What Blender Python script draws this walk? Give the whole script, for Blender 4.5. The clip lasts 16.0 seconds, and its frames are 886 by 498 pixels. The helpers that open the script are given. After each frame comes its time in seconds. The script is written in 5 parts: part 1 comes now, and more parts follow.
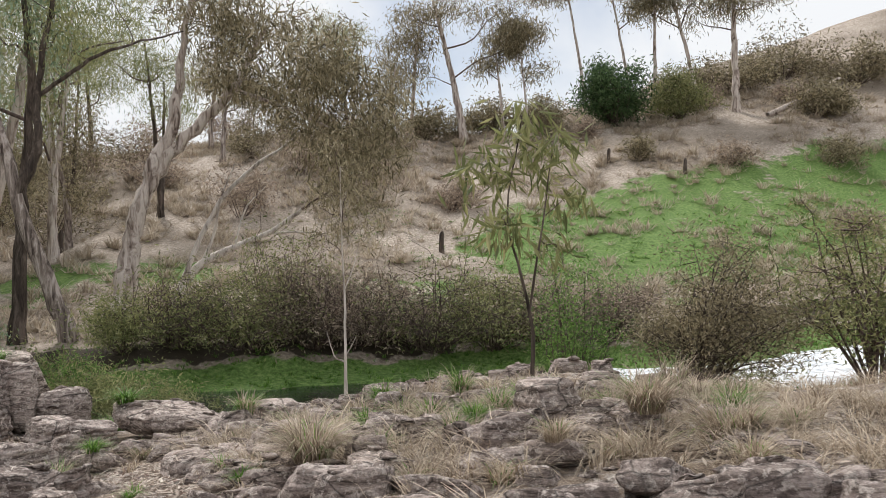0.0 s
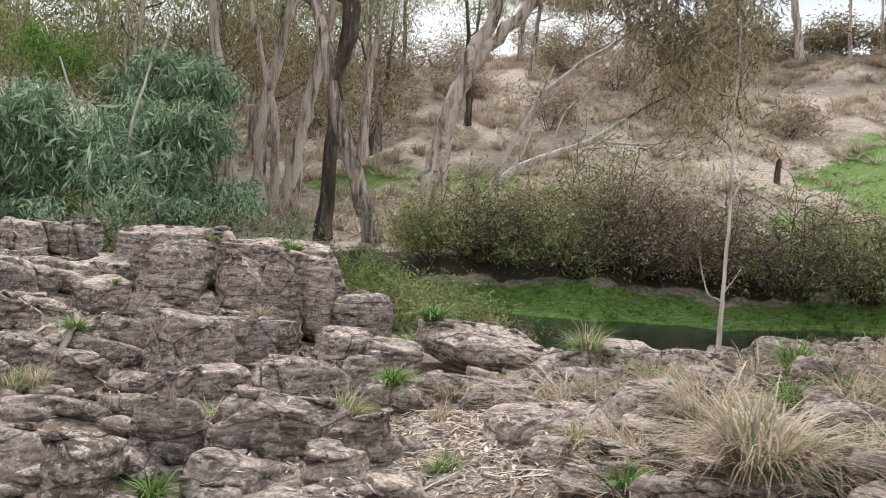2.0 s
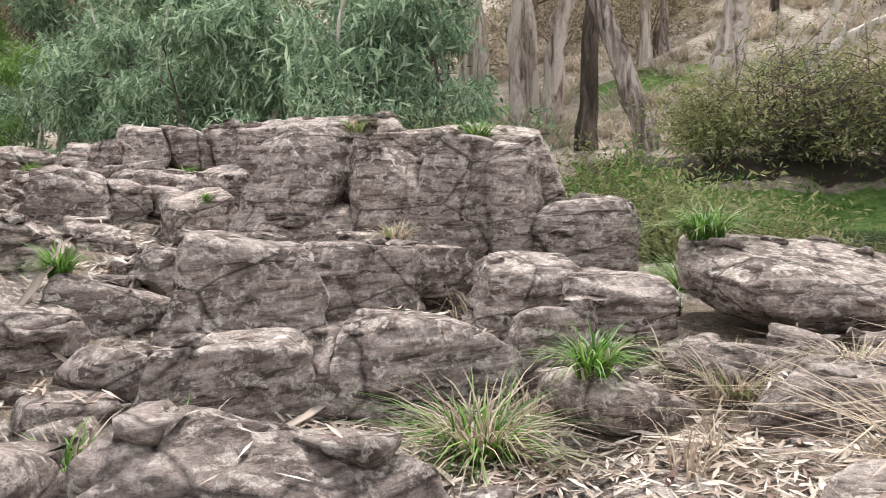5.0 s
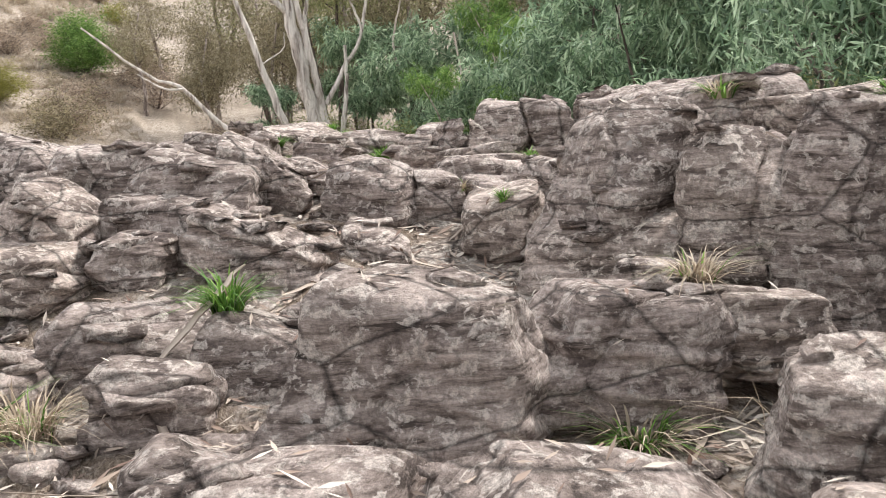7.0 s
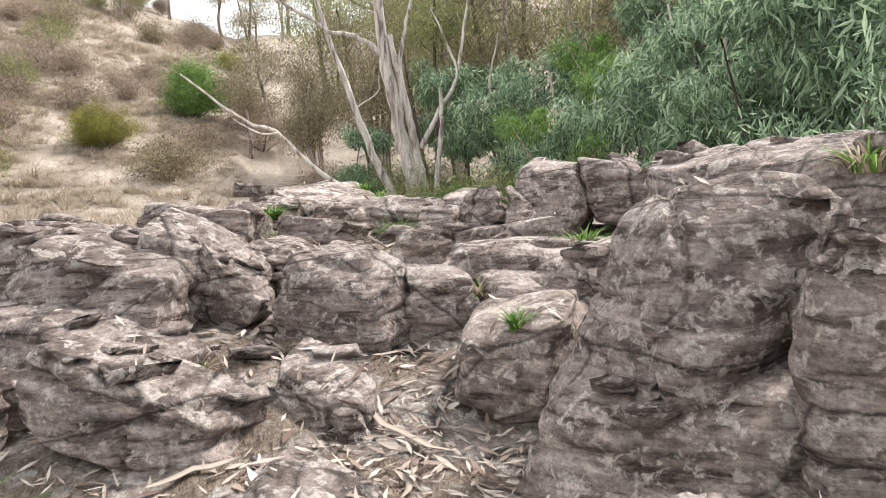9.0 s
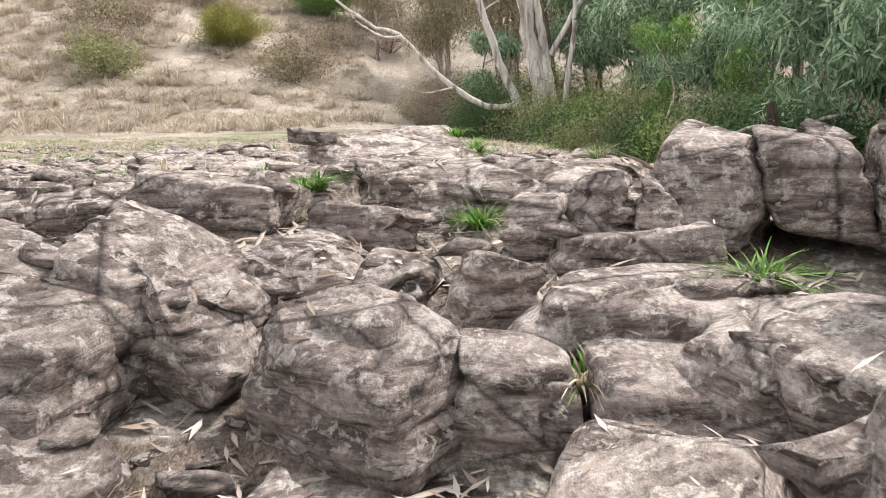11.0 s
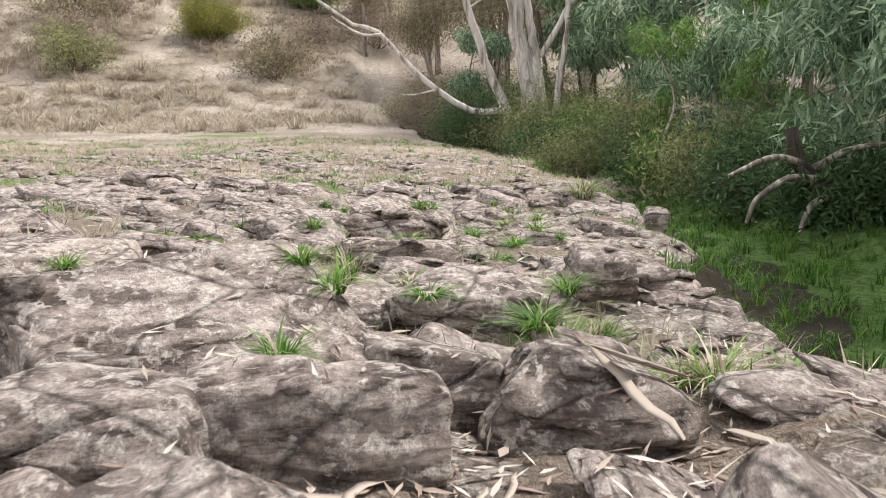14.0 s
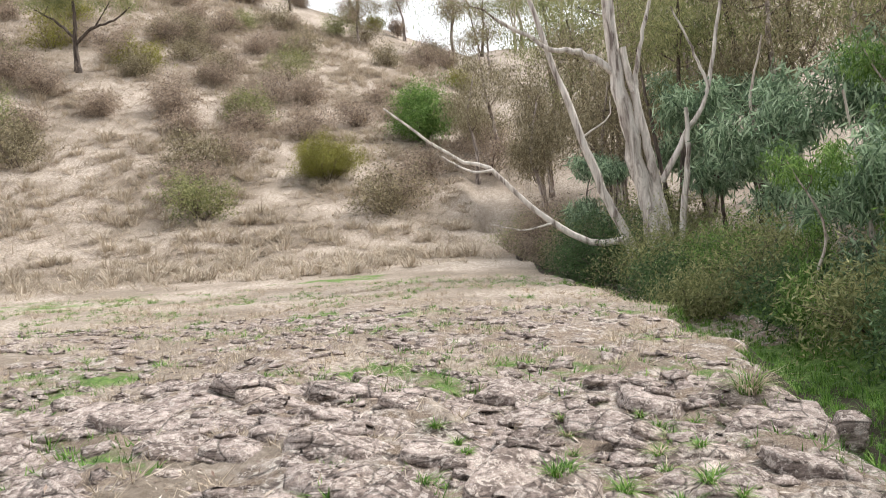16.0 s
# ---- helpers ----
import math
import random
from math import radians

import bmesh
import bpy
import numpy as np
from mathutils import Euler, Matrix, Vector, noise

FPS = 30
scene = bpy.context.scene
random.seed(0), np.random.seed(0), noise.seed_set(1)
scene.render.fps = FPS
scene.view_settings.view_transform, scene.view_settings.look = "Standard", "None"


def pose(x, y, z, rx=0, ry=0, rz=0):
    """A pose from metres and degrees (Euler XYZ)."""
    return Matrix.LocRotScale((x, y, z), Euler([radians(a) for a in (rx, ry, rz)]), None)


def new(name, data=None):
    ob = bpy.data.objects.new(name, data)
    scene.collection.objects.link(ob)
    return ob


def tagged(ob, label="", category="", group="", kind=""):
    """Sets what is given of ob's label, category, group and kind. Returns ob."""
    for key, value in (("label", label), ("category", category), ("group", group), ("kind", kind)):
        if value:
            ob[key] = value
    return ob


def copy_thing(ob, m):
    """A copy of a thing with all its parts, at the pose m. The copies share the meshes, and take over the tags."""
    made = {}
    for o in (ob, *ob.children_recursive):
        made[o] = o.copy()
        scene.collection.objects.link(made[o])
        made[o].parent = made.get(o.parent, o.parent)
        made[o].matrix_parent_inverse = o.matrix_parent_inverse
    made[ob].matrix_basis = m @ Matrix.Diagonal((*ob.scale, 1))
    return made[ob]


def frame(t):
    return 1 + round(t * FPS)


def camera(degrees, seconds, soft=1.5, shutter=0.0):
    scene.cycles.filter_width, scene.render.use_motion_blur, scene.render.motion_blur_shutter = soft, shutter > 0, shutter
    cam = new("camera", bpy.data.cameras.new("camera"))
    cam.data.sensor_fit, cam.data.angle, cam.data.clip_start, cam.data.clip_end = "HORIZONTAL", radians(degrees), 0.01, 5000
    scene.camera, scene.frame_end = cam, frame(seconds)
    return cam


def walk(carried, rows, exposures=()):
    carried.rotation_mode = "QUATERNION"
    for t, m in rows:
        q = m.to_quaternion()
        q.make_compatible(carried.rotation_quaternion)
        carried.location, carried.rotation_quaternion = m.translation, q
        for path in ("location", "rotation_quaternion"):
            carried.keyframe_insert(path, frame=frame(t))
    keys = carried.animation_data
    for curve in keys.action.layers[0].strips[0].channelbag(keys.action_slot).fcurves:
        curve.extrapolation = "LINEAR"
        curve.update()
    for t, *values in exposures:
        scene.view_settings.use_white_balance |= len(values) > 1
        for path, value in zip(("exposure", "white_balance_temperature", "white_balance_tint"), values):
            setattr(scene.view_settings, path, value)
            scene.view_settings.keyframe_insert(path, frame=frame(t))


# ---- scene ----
cam = camera(54.1, 16.0, soft=0.85, shutter=0.15)
METRES, EYE, TILT, LEAN, TURN = 20.0, 1.6, 2.0, 2.0, 0.0
ROWS = [
    (0.0, 0.0, 0.0, 0.0, -0.0, 0.0, 0.0),
    (0.5, -0.0188, 0.0456, -0.0048, 1.68, -0.71, -1.86),
    (1.0, -0.0377, 0.0911, -0.0126, 8.99, -1.99, -4.2),
    (1.5, -0.0543, 0.1354, -0.0187, 15.54, -3.87, -4.71),
    (2.0, -0.0741, 0.1716, -0.0244, 19.01, -5.43, -4.1),
    (2.5, -0.092, 0.214, -0.0333, 22.26, -7.84, -3.1),
    (3.0, -0.1075, 0.2479, -0.0379, 22.76, -8.68, -2.31),
    (5.5, -0.1369, 0.4093, -0.0696, 47.11, -11.88, 1.78),
    (6.0, -0.1445, 0.4334, -0.069, 57.07, -13.12, 2.18),
    (6.5, -0.1578, 0.4614, -0.0701, 63.63, -11.94, 4.17),
    (7.0, -0.1715, 0.492, -0.0689, 71.21, -11.15, 5.82),
    (7.5, -0.1862, 0.5083, -0.0672, 75.51, -11.99, 4.05),
    (8.0, -0.2108, 0.5208, -0.0682, 77.1, -10.33, 4.05),
    (8.5, -0.2312, 0.5377, -0.0706, 77.42, -8.4, 6.36),
    (9.0, -0.2539, 0.547, -0.067, 78.26, -7.81, 6.28),
    (11.5, -0.3662, 0.5797, -0.0574, 89.65, -13.94, 5.99),
    (12.0, -0.3901, 0.5858, -0.0566, 93.11, -11.73, 7.61),
    (12.5, -0.4121, 0.5876, -0.0518, 89.39, -10.84, 6.44),
    (13.0, -0.4327, 0.593, -0.0535, 86.39, -10.79, 6.22),
    (13.5, -0.4602, 0.6009, -0.0488, 85.45, -11.35, 5.77),
    (14.0, -0.4938, 0.6156, -0.0477, 86.72, -13.69, 4.56),
    (14.5, -0.5237, 0.6233, -0.0367, 92.25, -14.21, 5.28),
    (15.0, -0.5581, 0.6273, -0.0293, 98.79, -12.18, 8.16),
    (15.5, -0.5802, 0.6265, -0.0174, 96.82, -8.67, 8.34),
    (16.0, -0.5989, 0.6195, -0.0091, 94.02, -5.29, 8.49),
]
walk(cam, [(t, pose(0, 0, EYE, TILT, LEAN, TURN) @ pose(METRES * x, METRES * y, METRES * z, 90 + pitch, roll, yaw)) for t, x, y, z, yaw, pitch, roll in ROWS],
     exposures=[(0, -0.12), (0.5, -0.02), (1.5, 0.08), (3, 0.45), (5.5, 0.58), (9.0, 0.64), (12.5, 0.6), (14.5, 0.36), (16.0, 0.38)])

# ---- world and sun ----
world = bpy.data.worlds.new("sky")
scene.world = world
world.use_nodes = True
wn, wl = world.node_tree.nodes, world.node_tree.links
sky = wn.new("ShaderNodeTexSky")
sky.sky_type, sky.sun_disc = "NISHITA", False
SUN_EL, SUN_AZ = 52.0, -25.0
sky.sun_elevation, sky.sun_rotation = radians(SUN_EL), radians(SUN_AZ)
cloud = wn.new("ShaderNodeTexNoise")
cloud.inputs["Scale"].default_value, cloud.inputs["Detail"].default_value = 2.6, 6.0
cramp = wn.new("ShaderNodeValToRGB")
cramp.color_ramp.elements[0].position, cramp.color_ramp.elements[1].position = 0.34, 0.5
cramp.color_ramp.elements[0].color = (0.35, 0.35, 0.35, 1)
wmix = wn.new("ShaderNodeMix")
wmix.data_type = "RGBA"
wmix.inputs["B"].default_value = (9.5, 9.7, 10.0, 1)
wl.new(cloud.outputs["Fac"], cramp.inputs["Fac"])
wl.new(cramp.outputs["Color"], wmix.inputs["Factor"])
wl.new(sky.outputs["Color"], wmix.inputs["A"])
wl.new(wmix.outputs["Result"], wn["Background"].inputs["Color"])
wn["Background"].inputs["Strength"].default_value = 0.105
sun_data = bpy.data.lights.new("sun", "SUN")
sun_data.energy, sun_data.angle, sun_data.color = 3.7, radians(7), (1.0, 0.96, 0.92)
sun = new("sun", sun_data)
sun.rotation_euler = Euler((radians(90 - SUN_EL), 0, radians(180 - SUN_AZ)))

# ---- small tools ----
rng = np.random.default_rng(7)
PERM = rng.permutation(4096)
GRAD = rng.random(4096) * 2 - 1


def vnoise(x, y, z):
    """Smooth value noise in -1..1 on arrays."""
    x, y, z = np.broadcast_arrays(np.asarray(x, float), np.asarray(y, float), np.asarray(z, float))
    ix, iy, iz = np.floor(x).astype(int), np.floor(y).astype(int), np.floor(z).astype(int)
    fx, fy, fz = x - ix, y - iy, z - iz
    fx, fy, fz = fx * fx * (3 - 2 * fx), fy * fy * (3 - 2 * fy), fz * fz * (3 - 2 * fz)

    def h(a, b, c):
        return GRAD[PERM[(PERM[(PERM[(ix + a) & 4095] + iy + b) & 4095] + iz + c) & 4095]]
    a = h(0, 0, 0) * (1 - fx) + h(1, 0, 0) * fx
    b = h(0, 1, 0) * (1 - fx) + h(1, 1, 0) * fx
    c = h(0, 0, 1) * (1 - fx) + h(1, 0, 1) * fx
    d = h(0, 1, 1) * (1 - fx) + h(1, 1, 1) * fx
    return (a * (1 - fy) + b * fy) * (1 - fz) + (c * (1 - fy) + d * fy) * fz


def fbm(x, y, z, octaves=4):
    total, amp = 0.0, 0.5
    for k in range(octaves):
        total = total + amp * vnoise(x * 2**k + 17.3 * k, y * 2**k - 9.1 * k, z * 2**k + 4.7 * k)
        amp *= 0.5
    return total


def smooth01(v):
    v = np.clip(v, 0, 1)
    return v * v * (3 - 2 * v)


def mesh_data(name, verts, faces, mats, shade=True, mat_index=None):
    me = bpy.data.meshes.new(name)
    me.from_pydata(np.asarray(verts, float).tolist(), [], faces if isinstance(faces, list) else faces.tolist())
    for m in mats if isinstance(mats, (list, tuple)) else [mats]:
        me.materials.append(m)
    if shade:
        me.polygons.foreach_set("use_smooth", np.ones(len(me.polygons), bool))
    if mat_index is not None:
        me.polygons.foreach_set("material_index", np.asarray(mat_index, np.int32))
    me.update()
    return me


MASSES = ("branching", "stem_growth", "crown", "foliage", "dry_growth", "green_growth")


def part(name, geo, mat, parent, label="", shade=True):
    """A mesh object under a thing or a part, in its parent's own coordinates."""
    ob = new(name, mesh_data(name, geo[0], geo[1], mat, shade))
    ob.parent = parent
    if label:
        ob["label"] = label
    if name in MASSES:
        ob["kind"] = "stuff"
    return ob


def join(geos):
    verts, faces, n = [], [], 0
    for v, f in geos:
        v, f = np.asarray(v, float), np.asarray(f, int)
        verts.append(v)
        faces.extend((f + n).tolist())
        n += len(v)
    return np.concatenate(verts), faces


def tube(points, radii, sides=8, seed=0, rough=0.0):
    """A closed tapering tube along a line of points."""
    p, r = np.asarray(points, float), np.asarray(radii, float)
    tan = np.gradient(p, axis=0)
    tan /= np.linalg.norm(tan, axis=1)[:, None] + 1e-9
    ref = np.where(np.abs(tan[:, 2:3]) < 0.9, [[0, 0, 1.0]], [[1.0, 0, 0]])
    a = np.cross(tan, ref)
    a /= np.linalg.norm(a, axis=1)[:, None]
    for i in range(1, len(a)):
        q = a[i - 1] - tan[i] * np.dot(a[i - 1], tan[i])
        a[i] = q / (np.linalg.norm(q) + 1e-9)
    b = np.cross(tan, a)
    ang = np.arange(sides) * 2 * np.pi / sides
    k = r[:, None] * np.ones(sides)
    if rough:
        k = k * (1 + rough * vnoise(np.cos(ang)[None] * 1.5 + seed, np.sin(ang)[None] * 1.5, np.arange(len(p))[:, None] * 0.6))
    v = p[:, None] + a[:, None] * (np.cos(ang)[None] * k)[..., None] + b[:, None] * (np.sin(ang)[None] * k)[..., None]
    n = len(p)
    i, j = np.meshgrid(np.arange(n - 1), np.arange(sides), indexing="ij")
    f = np.stack([i * sides + j, i * sides + (j + 1) % sides, (i + 1) * sides + (j + 1) % sides, (i + 1) * sides + j], -1).reshape(-1, 4)
    return v.reshape(-1, 3), f


def curve_through(ctrl, n):
    """A smooth line through control points (Catmull-Rom)."""
    c = np.asarray(ctrl, float)
    c = np.concatenate([2 * c[:1] - c[1:2], c, 2 * c[-1:] - c[-2:-1]])
    u = np.linspace(0, len(c) - 3 - 1e-6, n)
    i, t = u.astype(int), (u % 1)[:, None]
    p0, p1, p2, p3 = c[i], c[i + 1], c[i + 2], c[i + 3]
    return 0.5 * (2 * p1 + (p2 - p0) * t + (2 * p0 - 5 * p1 + 4 * p2 - p3) * t**2 + (3 * p1 - p0 - 3 * p2 + p3) * t**3)


# ---- materials ----
def material(name, rough=0.8):
    m = bpy.data.materials.new(name)
    m.use_nodes = True
    nt = m.node_tree
    bsdf = nt.nodes["Principled BSDF"]
    bsdf.inputs["Roughness"].default_value = rough
    bsdf.inputs["Specular IOR Level"].default_value = 0.25
    return m, nt.nodes, nt.links, bsdf


def noise_node(n, l, scale, detail=6, rough=0.6, vec=None, dist=0.0):
    t = n.new("ShaderNodeTexNoise")
    t.inputs["Scale"].default_value, t.inputs["Detail"].default_value = scale, detail
    t.inputs["Roughness"].default_value, t.inputs["Distortion"].default_value = rough, dist
    if vec:
        l.new(vec, t.inputs["Vector"])
    return t.outputs["Fac"]


def ramp_node(n, l, fac, stops):
    r = n.new("ShaderNodeValToRGB")
    while len(r.color_ramp.elements) < len(stops):
        r.color_ramp.elements.new(0.5)
    for e, (p, c) in zip(r.color_ramp.elements, stops):
        e.position = p
        e.color = (*c, 1) if isinstance(c, tuple) else (c, c, c, 1)
    l.new(fac, r.inputs["Fac"])
    return r.outputs["Color"]


def mix_node(n, l, fac, a, b, blend="MIX"):
    m = n.new("ShaderNodeMix")
    m.data_type, m.blend_type = "RGBA", blend
    for s, v in (("Factor", fac), ("A", a), ("B", b)):
        if isinstance(v, (int, float)):
            m.inputs[s].default_value = v
        elif isinstance(v, tuple):
            m.inputs[s].default_value = (*v, 1)
        else:
            l.new(v, m.inputs[s])
    return m.outputs["Result"]


def bump_node(n, l, bsdf, height, strength, distance, before=None):
    b = n.new("ShaderNodeBump")
    b.inputs["Strength"].default_value, b.inputs["Distance"].default_value = strength, distance
    l.new(height, b.inputs["Height"])
    if before:
        l.new(before, b.inputs["Normal"])
    l.new(b.outputs["Normal"], bsdf.inputs["Normal"])
    return b.outputs["Normal"]


def world_place(n):
    return n.new("ShaderNodeNewGeometry").outputs["Position"]


def squeezed(n, l, vec, loc=(0, 0, 0), rot=(0, 0, 0), scale=(1, 1, 1)):
    m = n.new("ShaderNodeMapping")
    m.inputs["Location"].default_value, m.inputs["Rotation"].default_value, m.inputs["Scale"].default_value = loc, rot, scale
    l.new(vec, m.inputs["Vector"])
    return m.outputs["Vector"]


BED = (radians(-22), radians(5), 0)          # the dip of the rock's beds


def rock_colour(n, l, pos):
    """Layered brown-grey rock with pale and dark lichen: colour and height."""
    bed = squeezed(n, l, pos, rot=BED, scale=(1, 1, 7))
    strata = noise_node(n, l, 3.2, 10, 0.7, bed, 0.3)
    base = ramp_node(n, l, strata, [(0.38, (0.085, 0.069, 0.06)), (0.44, (0.28, 0.24, 0.214)), (0.53, (0.45, 0.395, 0.36)), (0.63, (0.64, 0.575, 0.53))])
    big = noise_node(n, l, 1.1, 5, 0.6, pos)
    base = mix_node(n, l, 0.75, base, ramp_node(n, l, big, [(0.36, (0.55, 0.51, 0.48)), (0.56, (1.08, 1.05, 1.03))]), "MULTIPLY")
    fine = noise_node(n, l, 40.0, 6, 0.78, pos)
    dark_n = noise_node(n, l, 5.5, 8, 0.68, squeezed(n, l, pos, (3.1, 7.7, 1.3), BED, (1, 1, 2.0)), 0.4)
    col = mix_node(n, l, ramp_node(n, l, dark_n, [(0.5, 0.0), (0.6, 0.78)]), base, (0.115, 0.09, 0.08))
    lich = noise_node(n, l, 12.0, 8, 0.62, squeezed(n, l, pos, (5.5, 2.1, 8.3), BED, (1, 1, 1.5)), 0.5)
    pale = ramp_node(n, l, fine, [(0.34, (0.42, 0.375, 0.33)), (0.6, (0.76, 0.705, 0.64))])
    col = mix_node(n, l, ramp_node(n, l, lich, [(0.525, 0.0), (0.56, 0.74)]), col, pale)
    cell = n.new("ShaderNodeTexVoronoi")
    cell.inputs["Scale"].default_value = 6.0
    l.new(squeezed(n, l, pos, (1.7, 0.3, 4.1)), cell.inputs["Vector"])
    ring = n.new("ShaderNodeMath")
    ring.operation = "ADD"
    l.new(cell.outputs["Distance"], ring.inputs[0])
    l.new(fine, ring.inputs[1])
    col = mix_node(n, l, ramp_node(n, l, ring.outputs[0], [(0.56, 0.85), (0.61, 0.0)]), col, (0.62, 0.59, 0.55))
    grain = ramp_node(n, l, fine, [(0.36, (0.5, 0.48, 0.46)), (0.56, (1.2, 1.19, 1.17))])
    col = mix_node(n, l, 0.75, col, grain, "MULTIPLY")
    crack = n.new("ShaderNodeTexVoronoi")
    crack.feature = "DISTANCE_TO_EDGE"
    crack.inputs["Scale"].default_value = 1.2
    warp = mix_node(n, l, 0.12, squeezed(n, l, pos, rot=BED, scale=(1, 1, 2.2)), noise_node(n, l, 4.0, 5, 0.6, pos))
    l.new(warp, crack.inputs["Vector"])
    gap = ramp_node(n, l, crack.outputs["Distance"], [(0.0, 0.0), (0.022, 1.0)])
    col = mix_node(n, l, 0.7, col, gap, "MULTIPLY")
    h = mix_node(n, l, 0.4, strata, fine)
    return col, mix_node(n, l, 0.2, h, gap, "MULTIPLY"), lich


def make_rock():
    m, n, l, b = material("weathered_layered_rock", 0.88)
    pos = world_place(n)
    col, h, lich = rock_colour(n, l, pos)
    info = n.new("ShaderNodeObjectInfo")
    tone = ramp_node(n, l, info.outputs["Random"], [(0.0, (0.82, 0.785, 0.8)), (0.5, (1.0, 0.97, 0.985)), (1.0, (1.1, 1.055, 1.045))])
    l.new(mix_node(n, l, 1.0, col, tone, "MULTIPLY"), b.inputs["Base Color"])
    nrm = bump_node(n, l, b, h, 1.0, 0.06)
    bump_node(n, l, b, noise_node(n, l, 90.0, 3, 0.6, pos), 0.5, 0.008, nrm)
    return m


def make_ground():
    """Ground cover: rock, dead grass, green grass and litter, each where it grows or lies, and dark brown bands along
    the banks.
    """
    m, n, l, b = material("ground_cover", 0.92)
    pos = world_place(n)
    att = n.new("ShaderNodeAttribute")
    att.attribute_name = "cover"
    sep = n.new("ShaderNodeSeparateColor")
    l.new(att.outputs["Color"], sep.inputs["Color"])
    rock, h, _ = rock_colour(n, l, pos)
    lit = noise_node(n, l, 26.0, 5, 0.75, squeezed(n, l, pos, scale=(1.0, 2.2, 1.0)), 1.2)
    litter = ramp_node(n, l, lit, [(0.32, (0.05, 0.036, 0.027)), (0.47, (0.20, 0.145, 0.105)), (0.6, (0.40, 0.325, 0.255)), (0.75, (0.58, 0.50, 0.41))])
    patch = noise_node(n, l, 1.6, 5, 0.65, squeezed(n, l, pos, (4.0, 1.0, 0.0)), 0.8)
    col = mix_node(n, l, ramp_node(n, l, patch, [(0.46, 0.0), (0.54, 0.9)]), rock, litter)
    sg = noise_node(n, l, 7.0, 9, 0.78, squeezed(n, l, pos, scale=(1, 1, 0.35)))
    big = noise_node(n, l, 0.16, 5, 0.62, pos)
    straw = ramp_node(n, l, sg, [(0.36, (0.15, 0.118, 0.094)), (0.5, (0.43, 0.362, 0.3)), (0.63, (0.72, 0.63, 0.54))])
    straw = mix_node(n, l, 0.45, straw, ramp_node(n, l, lit, [(0.4, 0.45), (0.58, 1.3)]), "MULTIPLY")
    straw = mix_node(n, l, ramp_node(n, l, big, [(0.42, 0.0), (0.62, 0.75)]), straw, (0.2, 0.16, 0.12))
    green = ramp_node(n, l, sg, [(0.34, (0.045, 0.075, 0.018)), (0.5, (0.12, 0.21, 0.05)), (0.68, (0.28, 0.35, 0.125))])
    brk = noise_node(n, l, 0.9, 6, 0.7, squeezed(n, l, pos, (7.0, 3.0, 0.0)))

    def edge(v):
        s = n.new("ShaderNodeMath")
        s.operation = "ADD"
        l.new(v, s.inputs[0])
        l.new(brk, s.inputs[1])
        return ramp_node(n, l, s.outputs[0], [(0.88, 0.0), (1.06, 1.0)])
    col = mix_node(n, l, edge(sep.outputs["Red"]), col, straw)
    col = mix_node(n, l, edge(sep.outputs["Green"]), col, green)
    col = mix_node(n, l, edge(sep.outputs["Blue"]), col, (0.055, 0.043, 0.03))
    l.new(col, b.inputs["Base Color"])
    hh = mix_node(n, l, 0.5, h, lit)
    nrm = bump_node(n, l, b, hh, 0.9, 0.06)
    bump_node(n, l, b, sg, 0.5, 0.05, nrm)
    return m


def make_bark(name, pale, mid, dark, scale=1.0, strip=0.5):
    m, n, l, b = material(name, 0.8)
    co = n.new("ShaderNodeTexCoord").outputs["Object"]
    v = squeezed(n, l, co, scale=(1, 1, 0.16))
    s1 = noise_node(n, l, 5.0 * scale, 6, 0.65, v, 0.8)
    s2 = noise_node(n, l, 22.0 * scale, 5, 0.7, v)
    col = ramp_node(n, l, s1, [(0.36, dark), (strip, mid), (strip + 0.1, pale)])
    col = mix_node(n, l, 0.45, col, ramp_node(n, l, s2, [(0.3, 0.35), (0.7, 1.0)]), "MULTIPLY")
    l.new(col, b.inputs["Base Color"])
    bump_node(n, l, b, mix_node(n, l, 0.5, s1, s2), 0.7, 0.03)
    return m


def make_leaf(name, stops, rough=0.55, through_light=0.35):
    """Leaves or blades: each island has its own tone of the range."""
    m, n, l, b = material(name, rough)
    geo = n.new("ShaderNodeNewGeometry")
    col = ramp_node(n, l, geo.outputs["Random Per Island"], stops)
    pos = noise_node(n, l, 1.1, 3, 0.5, geo.outputs["Position"])
    col = mix_node(n, l, 0.5, col, ramp_node(n, l, pos, [(0.3, 0.55), (0.7, 1.25)]), "MULTIPLY")
    l.new(col, b.inputs["Base Color"])
    tr = n.new("ShaderNodeBsdfTranslucent")
    l.new(col, tr.inputs["Color"])
    mx = n.new("ShaderNodeMixShader")
    mx.inputs[0].default_value = through_light
    l.new(b.outputs[0], mx.inputs[1])
    l.new(tr.outputs[0], mx.inputs[2])
    l.new(mx.outputs[0], n["Material Output"].inputs["Surface"])
    return m


